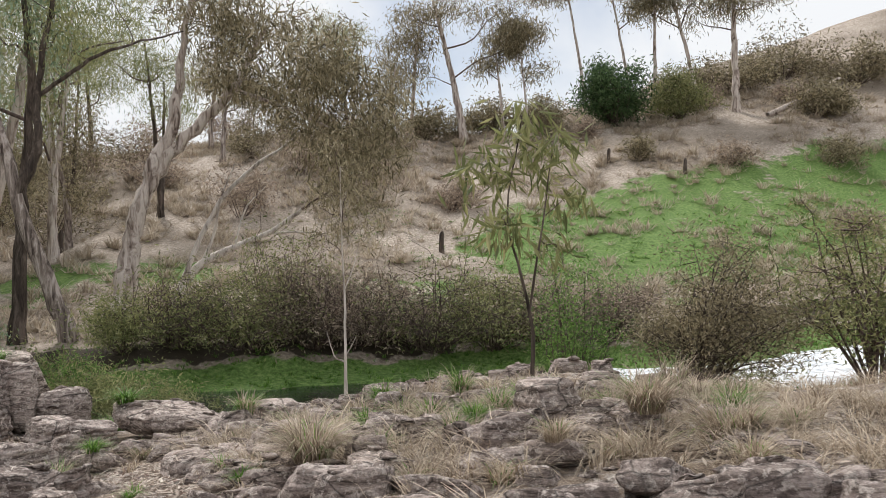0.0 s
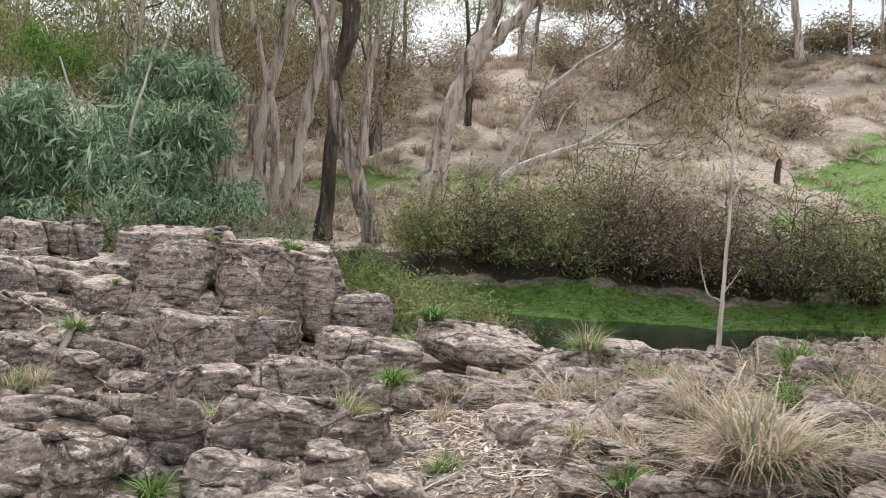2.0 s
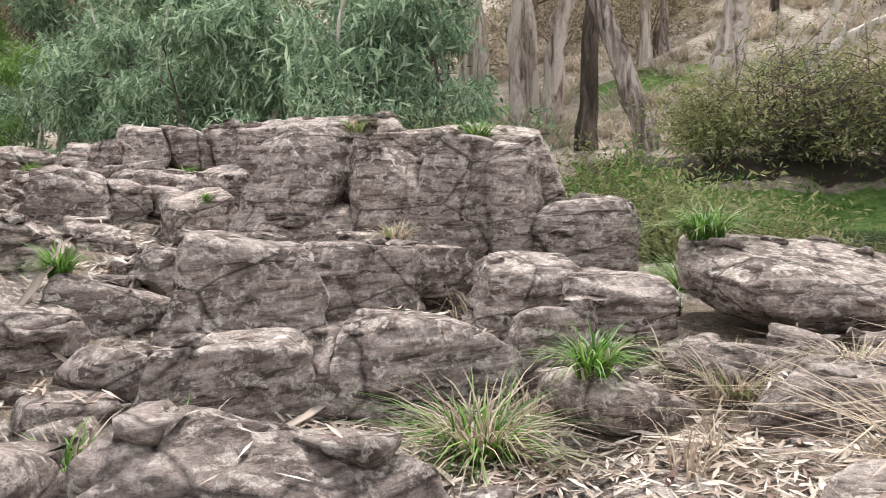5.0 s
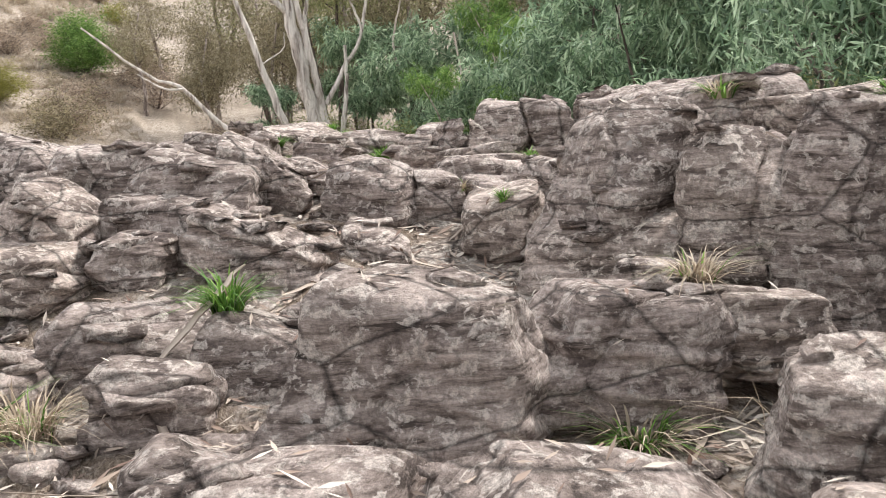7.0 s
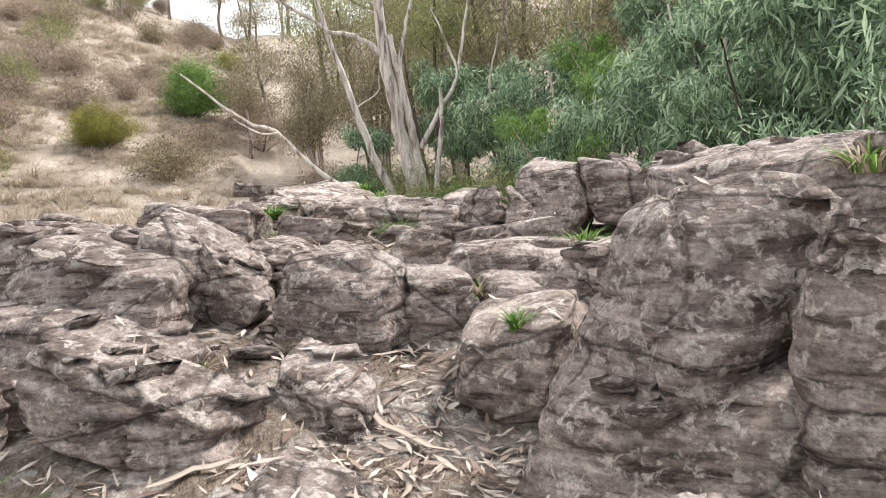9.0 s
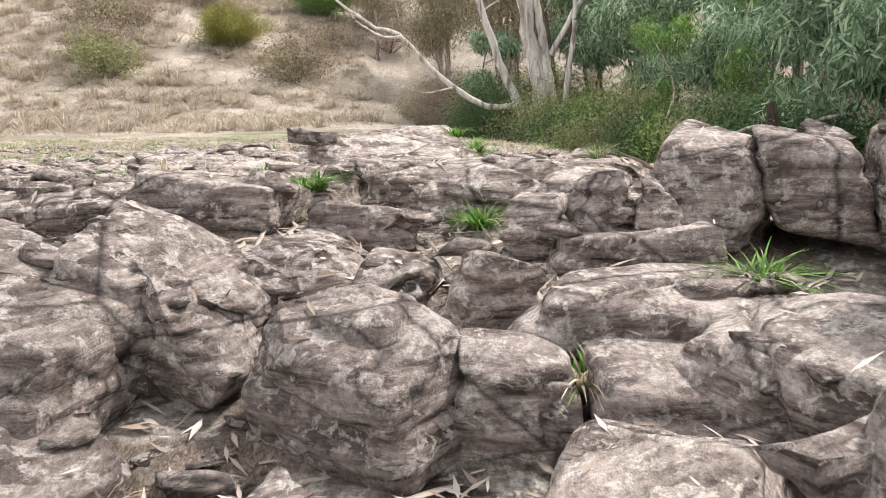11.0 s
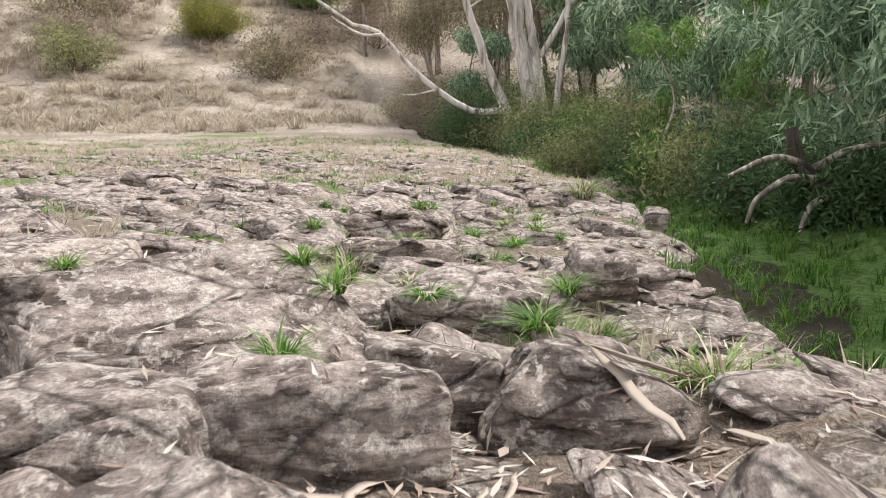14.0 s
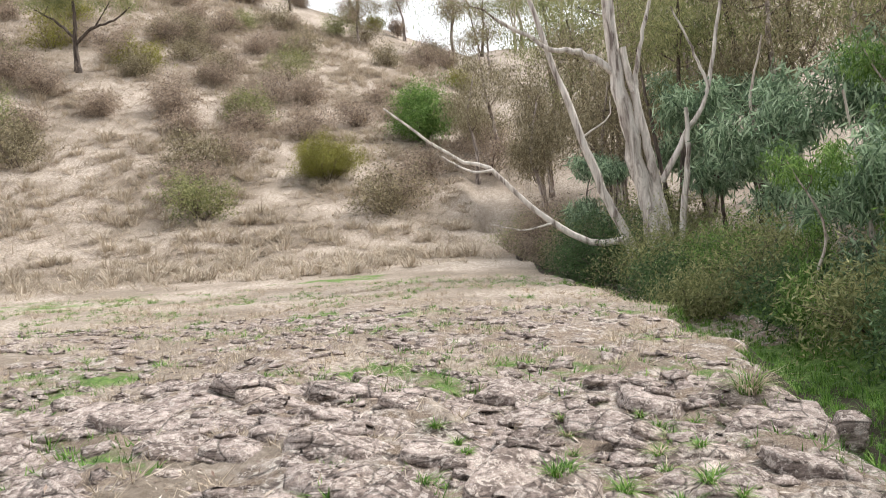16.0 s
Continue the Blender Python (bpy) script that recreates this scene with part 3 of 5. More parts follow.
RIBS_LOW = [
    (-8.62, 10.45, -0.03, 0.55, 0.98, 0.42, -21, 20, 0, 26),
    (-8.85, 9.72, 0.0, 0.5, 0.5, 0.4, -20, 15, 0, 26),
    (-8.9, 9.15, -0.03, 0.8, 0.65, 0.42, -20, 15, 0, 26),
    (-8.72, 11.15, -0.15, 0.5, 0.85, 0.34, -48, 16, 0, 26),
    (-7.6, 11.0, -0.22, 0.65, 0.52, 0.34, -20, 12, 0, 26),
    (-6.59, 10.80, -0.33, 0.77, 0.98, 0.66, -19, 14, 0, 26),
    (-6.49, 11.57, -0.30, 0.74, 0.95, 0.61, -20, 8, 0, 26),
    (-6.91, 11.94, -0.19, 0.28, 0.40, 0.28, -24, 6, 0, 16),
    (-7.82, 9.76, -0.31, 0.85, 0.95, 0.38, -20, 20, 4, 26),
    (-7.01, 9.78, -0.38, 0.33, 0.49, 0.41, -20, 10, 0, 26),
]
RIBS_HIGH = [
    (-10.15, 9.72, 0.4, 1.1, 1.15, 0.5, -12, 10, 0, 26),
    (-10.96, 9.08, 0.49, 0.90, 1.15, 0.51, -45, 10, 0, 26),
    (-10.1, 10.5, 0.3, 0.8, 0.66, 0.56, -8, 20, 4, 26),
    (-9.43, 9.25, 0.21, 0.82, 0.68, 0.44, -32, 14, 0, 26),
    (-9.30, 10.09, 0.09, 1.00, 1.44, 0.41, -30, 18, 0, 26),
    (-9.45, 11.33, 0.1, 0.62, 0.72, 0.56, -35, 20, 10, 26),
    (-8.72, 12.02, 0.0, 0.7, 0.58, 0.46, -25, -20, 12, 26),
    (-6.36, 12.17, -0.28, 0.37, 0.54, 0.36, -21, 6, 0, 26),
    (-13.03, 11.61, 0.39, 1.41, 1.06, 0.41, -57, 10, 0, 26),
    (-10.95, 12.3, 0.42, 0.5, 0.5, 0.34, -20, 6, 0, 26),
]
STEPS_LOW = [
    (-9.72, 10.12, 0.22, 0.95, 1.0, 0.62, -10, 14, 6, 26),
    (-9.91, 10.74, 0.20, 0.66, 0.45, 0.52, -8, 14, 0, 26),
    (-9.56, 11.28, 0.16, 0.67, 0.46, 0.54, -7, 4, 8, 26),
    (-9.35, 11.77, 0.09, 0.32, 0.39, 0.41, -7, 6, 0, 16),
    (-10.02, 11.77, 0.23, 0.27, 0.40, 0.38, -11, 12, 0, 16),
    (-9.82, 12.31, 0.16, 0.68, 0.99, 0.41, -9, 12, 0, 26),
    (-10.53, 12.44, 0.29, 0.55, 0.79, 0.31, -15, 6, 0, 26),
    (-9.35, 12.32, 0.03, 0.47, 0.69, 0.28, -7, 4, 0, 26),
    (-10.30, 11.44, 0.30, 0.31, 0.28, 0.28, -13, 12, 0, 16),
]
STEPS_HIGH = [
    (-10.95, 11.27, 0.37, 0.37, 0.54, 0.30, -17, 4, 0, 26),
    (-11.42, 10.53, 0.46, 0.63, 0.91, 0.44, -18, 8, 0, 26),
    (-11.97, 9.54, 0.47, 0.80, 1.10, 0.36, -20, 6, 0, 26),
    (-11.90, 10.98, 0.46, 0.69, 0.54, 0.33, -22, 10, 0, 26),
    (-11.54, 11.51, 0.46, 0.36, 0.52, 0.33, -22, 12, 0, 26),
    (-13.10, 11.15, 0.48, 0.52, 0.52, 0.28, -31, 8, 0, 26),
    (-11.48, 11.93, 0.45, 0.41, 0.59, 0.31, -23, 10, 0, 26),
    (-10.72, 12.06, 0.41, 0.27, 0.31, 0.31, -19, 4, 0, 16),
    (-11.20, 12.41, 0.48, 0.27, 0.35, 0.28, -25, 4, 0, 16),
]
DARK_GROUP = [
    (-10.63, 12.36, 0.47, 0.27, 0.25, 0.36, -20, 0, 0, 16),
    (-10.56, 12.58, 0.47, 0.27, 0.23, 0.33, -20, 4, 0, 16),
    (-10.85, 12.92, 0.53, 0.75, 0.5, 0.52, -18, 4, 0, 30),
    (-10.7, 13.32, 0.54, 0.75, 0.46, 0.56, -18, 2, 0, 30),
    (-10.5, 13.7, 0.5, 0.75, 0.5, 0.54, -18, 2, 0, 30),
]
FLAT_ROCKS = [
    (-17.40, 11.48, -0.03, 0.96, 0.69, 0.46, -14, 10, 0, 16),
    (-14.51, 12.71, 0.14, 0.70, 1.01, 0.31, -12, 12, 0, 16),
    (-13.06, 12.38, 0.24, 0.46, 0.67, 0.36, -9, 12, 0, 26),
    (-12.69, 12.92, 0.24, 0.47, 0.68, 0.41, -8, 14, 0, 26),
    (-12.37, 12.01, 0.34, 0.58, 0.85, 0.41, -8, 14, 0, 26),
    (-12.17, 11.49, 0.42, 0.57, 0.82, 0.36, -8, 8, 0, 26),
    (-13.79, 11.32, 0.28, 1.08, 1.57, 0.28, -10, 6, 0, 16),
    (-15.71, 13.70, -0.01, 0.62, 0.52, 0.31, -14, 8, 0, 16),
    (-15.79, 9.76, 0.21, 0.65, 0.45, 0.34, -13, 6, 0, 16),
    (-18.35, 12.38, -0.03, 1.39, 1.04, 0.36, -16, 14, 0, 16),
    (-21.65, 15.82, -0.83, 0.32, 0.41, 0.66, -16, 4, 0, 16),
]
BANK_ROCKS = [
    (0.55, 8.2, -0.08, 0.9, 0.8, 0.7, 25, 10, 0, 26),
    (1.05, 9.25, 0.12, 0.62, 0.75, 0.8, 15, 6, 0, 26),
    (1.35, 8.5, -0.06, 0.6, 0.6, 0.42, 30, 6, 0, 16),
    (-0.55, 7.9, -0.25, 0.9, 0.7, 0.5, 20, 8, 0, 16),
    (-1.15, 9.4, -0.2, 0.8, 0.7, 0.5, 10, 6, 0, 16),
    (1.6, 7.2, -0.2, 1.0, 0.8, 0.42, 10, 6, 0, 16),
    (2.6, 8.4, -0.2, 0.9, 0.9, 0.45, 40, 6, 0, 16),
    (-16.6, 12.3, -0.05, 0.8, 1.1, 0.4, 18, 10, 0, 16),
    (-14.9, 12.1, 0.05, 0.9, 1.1, 0.4, 14, 10, 0, 16),
    (-14.2, 10.6, 0.12, 1.0, 1.2, 0.36, 16, 8, 0, 16),
    (-15.8, 9.9, 0.15, 1.1, 1.0, 0.36, 10, 8, 0, 16),
]
SET = SLABS_FRONT + SLABS_SIDE + RIBS_LOW + RIBS_HIGH + STEPS_LOW + STEPS_HIGH + DARK_GROUP + FLAT_ROCKS + BANK_ROCKS
for k, (x, y, z, lx, ly, lz, turn, dip, tip, n) in enumerate(SET):
    rock(x, y, z, lx, ly, lz, turn, dip, tip, n, 20 + k, "", 9.0 if k % 3 else 6.0, 1.0 if n < 30 else 0.6, cuts=8 if n < 30 else 3)

# smaller rocks breaking the platform all over
R2 = np.random.default_rng(3)
taken = [(s[0], s[1], 0.42 * max(s[3], s[4])) for s in SET] + [(-8.2 + UX * u + KX * k, 12 + UY * u + KY * k, 0.6) for u in (0, 0.6, 1.2, 1.8, 2.4, 3.0) for k in (-0.4, -1.2)]
made, loose_rocks = 0, []
for _ in range(6000):
    if made >= 520:
        break
    x, y = R2.uniform(-24, 3), R2.uniform(4.5, 15.5)
    k = float(rocky(x, y))
    if k < 0.6 or (x < -13 and R2.random() < 0.35):
        continue
    size = R2.uniform(0.28, 0.72) if x > -13 else R2.uniform(0.3, 1.0)
    if any((x - a) ** 2 + (y - b) ** 2 < (c + 0.32 * size) ** 2 for a, b, c in taken):
        continue
    # the way walked stays clear of tall stones
    if off_way(x, y) < 0.35 + 0.3 * size:
        continue
    px = np.interp(x, [-13, -9.2, -7.4, -5.1, -3.4, -2.8, -2.2, 0], [12.4, 12.0, 11.6, 11.0, 9.9, 8.2, 5, 0])
    low = 0.6 if abs(y - px) < 0.8 else 1.0
    h = size * R2.uniform(0.34, 0.6) * low * (1 if x > -9.3 else 0.6)
    z = float(ground_z(np.array(x), np.array(y))) + h * (R2.uniform(-0.1, 0.14) if x > -13 else R2.uniform(-0.28, 0.04))
    rock(x, y, z, size * R2.uniform(0.8, 1.15), size * R2.uniform(0.9, 1.5), h, R2.uniform(-32, 4), R2.uniform(10, 24), R2.uniform(-6, 4), 10 if x > -13 else 7, 500 + made, "brown-grey layered stone among leaf litter", 8.0, loose=None if made < 205 else loose_rocks)
    taken.append((x, y, 0.3 * size))
    made += 1

tagged(new("broken_rocks", mesh_data("broken_rocks", *join(loose_rocks), ROCK)), "broken brown-grey rocks all over the platform", "rocks", kind="stuff")
bvh = BVHTree.FromPolygons(np.concatenate(SOLID_V).tolist(), SOLID_F)


def top(x, y):
    """The height and slope of whatever lies uppermost at x, y."""
    hit = bvh.ray_cast(Vector((x, y, 6.0)), Vector((0, 0, -1)))
    if hit[0] is None:
        return float(ground_z(np.array(float(x)), np.array(float(y)))), Vector((0, 0, 1))
    return hit[0].z, hit[1] if hit[1].z > 0 else -hit[1]


def gz(x, y):
    return float(ground_z(np.array(float(x)), np.array(float(y))))


def downstream(x, y):
    """Things down the valley stand farther off: their place and how much larger they are."""
    k = 1 + 0.45 * float(smooth01((-x - 22) / 12))
    return -9.5 + k * (x + 9.5), 12 + k * (y - 12), k


# ---- plants ----
def leaf_cloud(centres, per, spread, size, rr, width=0.16, droop=0.6, tilt=0.5):
    """Narrow folded leaves in clumps round the centres."""
    c = np.repeat(np.asarray(centres, float), per, axis=0)
    p = c + rr.normal(0, 1, c.shape) * np.asarray(spread)
    d = rr.normal(0, tilt, c.shape)
    d[:, 2] -= droop
    d /= np.linalg.norm(d, axis=1)[:, None] + 1e-9
    s = np.cross(d, rr.normal(0, 1, c.shape))
    s /= np.linalg.norm(s, axis=1)[:, None] + 1e-9
    k = np.cross(d, s)
    ln = size * rr.uniform(0.6, 1.3, len(p))[:, None]
    w = ln * width
    v = np.stack([p, p + d * ln * 0.45 + s * w * 0.5 + k * w * 0.2, p + d * ln, p + d * ln * 0.45 - s * w * 0.5 + k * w * 0.2], 1)
    base = np.arange(len(p))[:, None] * 4
    f = np.concatenate([base + [0, 1, 2], base + [0, 2, 3]])
    return v.reshape(-1, 3), f


def crown_points(balls, rr, count):
    """Clump centres scattered unevenly in a few lobes (x, y, z, rx, ry, rz)."""
    out = []
    vol = np.array([b[3] * b[4] * b[5] for b in balls])
    for b, k in zip(balls, np.maximum(3, count * vol / vol.sum()).astype(int)):
        q = rr.normal(0, 1, (k, 3))
        q /= np.linalg.norm(q, axis=1)[:, None]
        q *= rr.uniform(0.35, 1.05, k)[:, None] ** 0.6
        out.append(np.array(b[:3]) + q * np.array(b[3:]))
    return np.concatenate(out)


def branch_to(start, end, r0, rr, sag=0.15, n=6, sides=5):
    start, end = np.asarray(start), np.asarray(end)
    ln = np.linalg.norm(end - start)
    m1 = start + (end - start) * 0.35 + rr.normal(0, 0.07, 3) * ln + [0, 0, -sag * ln]
    m2 = start + (end - start) * 0.7 + rr.normal(0, 0.07, 3) * ln
    return tube(curve_through([start, m1, m2, end], n), np.linspace(r0, r0 * 0.2 + 0.004, n), sides)


def tree(name, label, x, y, trunks, balls, bark, leaf, clumps=90, per=60, leaf_size=0.17, spread=0.33, seed=0, limbs=(), z=None, group="", limb_bark=None, category="tree", twigs=40):
    """Trunks and limbs are (control points from the base, radius at foot, radius at end)."""
    rr = np.random.default_rng(seed + 900)
    root = new(name)
    z0 = gz(x, y) if z is None else z
    root.matrix_world = pose(x, y, z0)
    nodes = []
    for k, (ctrl, r0, r1) in enumerate(trunks):
        c = [list(q) for q in ctrl]
        n = 22
        line = curve_through(c, n)
        line[1:] += rr.normal(0, r0 * 0.10, (n - 1, 3)) * [1, 1, 0.3]
        if c[0][2] <= 0.05:
            line[0, 2] -= 0.35
        rad = r0 + (r1 - r0) * np.linspace(0, 1, n) ** 0.8
        if c[0][2] <= 0.05:
            rad[:3] *= [1.35, 1.15, 1.04]
        part("trunk", tube(line, rad, 12, seed + k, 0.25), bark, root)
        nodes.append((line[8:], rad[8:]))
    for k, (ctrl, r0, r1) in enumerate(limbs):
        line = curve_through(ctrl, 16)
        line[1:] += rr.normal(0, r0 * 0.22, (15, 3))
        rad = np.linspace(r0, r1, 16)
        part("limb", tube(line, rad, 8, seed + k, 0.2), limb_bark or bark, root)
        nodes.append((line[6:], rad[6:]))
    if balls:
        c = crown_points(balls, rr, clumps)
        pts, rads = np.concatenate([q[0] for q in nodes]), np.concatenate([q[1] for q in nodes])
        geos = []
        for ball in balls:
            mid = np.array(ball[:3]) + rr.normal(0, 0.15, 3) * np.array(ball[3:])
            w = np.linalg.norm(pts - mid, axis=1) + 1.5 * np.clip(pts[:, 2] - mid[2] + 0.5 * np.linalg.norm(pts[:, :2] - mid[:2], axis=1), 0, None) + rr.random(len(pts))
            i = int(np.argmin(w))
            ln = np.linalg.norm(pts[i] - mid)
            line = curve_through([pts[i], pts[i] + (mid - pts[i]) * 0.4 + rr.normal(0, 0.09, 3) * ln, pts[i] + (mid - pts[i]) * 0.75 + rr.normal(0, 0.09, 3) * ln, mid], 9)
            r0 = min(rads[i] * 0.6, 0.09, 0.02 + 0.014 * ln)
            geos.append(tube(line, np.linspace(r0, r0 * 0.3 + 0.004, 9), 6))
            pts, rads = np.concatenate([pts, line[3:]]), np.concatenate([rads, np.linspace(r0 * 0.7, r0 * 0.3, 6)])
        for q in c[rr.permutation(len(c))[:twigs]]:
            i = int(np.argmin(np.linalg.norm(pts - q, axis=1) + 0.25 * rr.random(len(pts))))
            geos.append(branch_to(pts[i], q, min(rads[i] * 0.6, 0.03, 0.008 + 0.008 * np.linalg.norm(pts[i] - q)), rr, 0.05))
        part("branching", join(geos), TWIG if limb_bark is None else limb_bark, root)
        part("crown", leaf_cloud(c, per, (spread, spread, spread * 0.8), leaf_size, rr), leaf, root, shade=False)
    return tagged(root, label, category, group)


def shrub(name, label, x, y, w, h, leaf, stems=14, per=40, leaf_size=0.09, seed=0, z=None, bark=None, group="", low=0.25, lean=(0, 0), spread=0.16, droop=0.1, twig_r=0.016, category="shrub"):
    rr = np.random.default_rng(seed + 4000)
    root = new(name)
    root.matrix_world = pose(x, y, gz(x, y) if z is None else z)
    geos, tips = [], []
    for _ in range(stems):
        a, rad = rr.uniform(0, 2 * np.pi), w * 0.5 * rr.uniform(0.1, 1.0) ** 0.6
        e = np.array([np.cos(a) * rad + lean[0], np.sin(a) * rad + lean[1], h * rr.uniform(0.55, 1.0) * (1 - 0.62 * (rad / (w * 0.5)) ** 2)])
        s = np.array([np.cos(a), np.sin(a), 0]) * w * 0.06 * rr.random() + [0, 0, -0.1]
        m = s + (e - s) * 0.5 + rr.normal(0, 0.07 * w, 3) + [0, 0, 0.05 * h]
        line = curve_through([s, m, e], 8)
        geos.append(tube(line, np.linspace(twig_r, twig_r * 0.25, 8), 5))
        for _ in range(6):
            i = rr.integers(2, 8)
            q = line[i] + rr.normal(0, 0.15 * w, 3) * [1, 1, 0.8]
            q[2] = max(q[2], h * low * rr.uniform(0.6, 1.3))
            geos.append(branch_to(line[i], q, twig_r * 0.45, rr, 0.0, 4, 3))
            tips.append(q)
        tips.append(e)
    part("stem_growth", join(geos), bark or TWIG, root)
    if per:
        part("foliage", leaf_cloud(tips, per, (spread, spread, spread), leaf_size, rr, 0.26, droop, 0.8), leaf, root, shade=False)
    return tagged(root, label, category, group)


def blades(n, r, h, rr, width=0.008, arch=0.6, segs=4):
    """Arching blades from one foot."""
    a = rr.uniform(0, 2 * np.pi, n)
    foot = np.stack([np.cos(a), np.sin(a)], 1) * (r * 0.28 * np.sqrt(rr.random(n)))[:, None]
    ln = h * rr.uniform(0.55, 1.15, n)
    out = r * rr.uniform(0.15, 1.2, n) * arch * 1.9
    turn = a + rr.normal(0, 0.6, n)
    t = np.linspace(0, 1, segs + 1)
    bx = foot[:, 0:1] + np.cos(turn)[:, None] * out[:, None] * t**1.7
    by = foot[:, 1:2] + np.sin(turn)[:, None] * out[:, None] * t**1.7
    drop = rr.uniform(0.3, 1.1, n)[:, None]
    bz = ln[:, None] * (t - drop * t**2.6 * 0.8)
    sx, sy = -np.sin(turn)[:, None], np.cos(turn)[:, None]
    w = width * rr.uniform(0.6, 1.3, n)[:, None] * (1 - t**1.5 * 0.92) * 0.5
    v = np.stack([np.stack([bx - sx * w, by - sy * w, bz - 0.02], -1), np.stack([bx + sx * w, by + sy * w, bz - 0.02], -1)], 2)
    m = (segs + 1) * 2
    f = []
    base = np.arange(n)[:, None] * m
    for k in range(segs):
        f.append(base + [2 * k, 2 * k + 1, 2 * k + 3, 2 * k + 2])
    return v.reshape(-1, 3), np.concatenate(f)


def tuft(label, x, y, r, h, n, mats, seed=0, width=0.008, z=None, arch=0.6, name="grass_tuft", group="grass tufts on the rocks"):
    """A tussock: mats is a list of (material, share)."""
    rr = np.random.default_rng(seed + 7000)
    root = new(name)
    root.matrix_world = pose(x, y, top(x, y)[0] if z is None else z)
    for mat, share in mats:
        part("dry_growth" if mat is STRAW else "green_growth", blades(max(4, int(n * share)), r, h, rr, width, arch), mat, root, shade=False)
    return tagged(root, label, "grass", group)


def field(name, label, places, n, r, h, mat, seed, width=0.02, segs=2, arch=0.6):
    """Countless tussocks as one mesh; places: x, y, z, scale."""
    rr = np.random.default_rng(seed + 9000)
    stock = [blades(n, r, h, rr, width, arch, segs) for _ in range(8)]
    vs, fs, k = [], [], 0
    for i, (x, y, z, s) in enumerate(places):
        v, f = stock[i % 8]
        c, q = math.cos(i * 2.4) * s, math.sin(i * 2.4) * s
        vs.append(np.stack([v[:, 0] * c - v[:, 1] * q + x, v[:, 0] * q + v[:, 1] * c + y, v[:, 2] * s + z], 1))
        fs.append(f + k)
        k += len(v)
    return tagged(new(name, mesh_data(name, np.concatenate(vs), np.concatenate(fs), mat, False)), label, "grass", kind="stuff")


def scatter(n, x0, x1, y0, y1, seed, keep, scale=(0.7, 1.3)):
    rr = np.random.default_rng(seed)
    x, y = rr.uniform(x0, x1, n), rr.uniform(y0, y1, n)
    ok = keep(x, y, rr.random(n))
    x, y = x[ok], y[ok]
    return np.stack([x, y, ground_z(x, y), rr.uniform(*scale, len(x))], 1)

# ---- gum trees of the far bank ----
tree("gum_tree", "slender gum with dark rough bark on the far bank", -12.35, 25.15,
     [([(0, 0, 0), (0.1, 0.05, 2.5), (0.2, 0.1, 4.6), (0.5, 0.1, 7.5), (0.3, 0, 10.5)], 0.24, 0.08)],
     [(-0.6, 0, 9.5, 2.4, 2.0, 2.4), (0.6, 0.5, 11.5, 2.0, 2, 1.6), (-3, 1, 8.6, 2.2, 2, 1.8)], BARK_DARK, LEAF_BLUE, 110, 90, 0.2, 0.4, 1)
tree("gum_tree", "leaning gum with peeling grey and brown bark, forked high up", -10.63, 24.82,
     [([(0, 0, 0), (-0.45, -0.2, 1.5), (-1.2, -0.5, 3.7), (-1.45, -0.5, 5.2), (-2.1, -0.3, 7.0), (-2.9, 0, 9.6)], 0.26, 0.1)],
     [(-3.2, 0, 9.4, 2.2, 2, 2.2), (0.3, 0, 10.2, 2.4, 2, 2.0), (-5.2, 0, 8.2, 2.0, 2, 1.6)], BARK_MOTTLED, LEAF_OLIVE, 110, 90, 0.2, 0.4, 2,
     limbs=[([(-1.3, -0.5, 4.2), (-0.75, -0.4, 5.4), (-0.7, -0.3, 7.3), (-0.2, -0.2, 10)], 0.17, 0.06), ([(-0.7, -0.3, 7.0), (1.2, -0.2, 8.2), (3.4, 0, 8.8)], 0.07, 0.02)], limb_bark=BARK_DARK)
tree("gum_tree", "forked gum with pink-grey peeling bark and a drooping brownish crown", -10.25, 27.1,
     [([(0, 0, 0), (0.35, 0.1, 1.6), (0.6, 0.2, 3.2), (1.1, 0.4, 4.9)], 0.4, 0.25)],
     [(5.2, 1.2, 8.4, 2.7, 2.2, 1.7), (7.2, 1.2, 7.0, 2.3, 2, 1.6), (7.6, 1, 5.2, 1.6, 1.6, 1.3), (3.0, 0.8, 10.6, 1.8, 1.8, 1.4)], BARK_PALE, LEAF_BROWN, 260, 52, 0.32, 0.42, 3,
     limbs=[([(1.05, 0.4, 4.7), (1.7, 0.6, 6.4), (2.0, 0.7, 8.2), (2.4, 0.8, 10.6)], 0.24, 0.09), ([(1.05, 0.4, 4.7), (2.4, 0.8, 6.3), (3.6, 1.1, 7.7), (4.7, 1.3, 9.6)], 0.22, 0.08),
            ([(3.6, 1.1, 7.6), (5.2, 1.2, 7.0), (6.8, 1.2, 6.2)], 0.07, 0.02)], twigs=60)
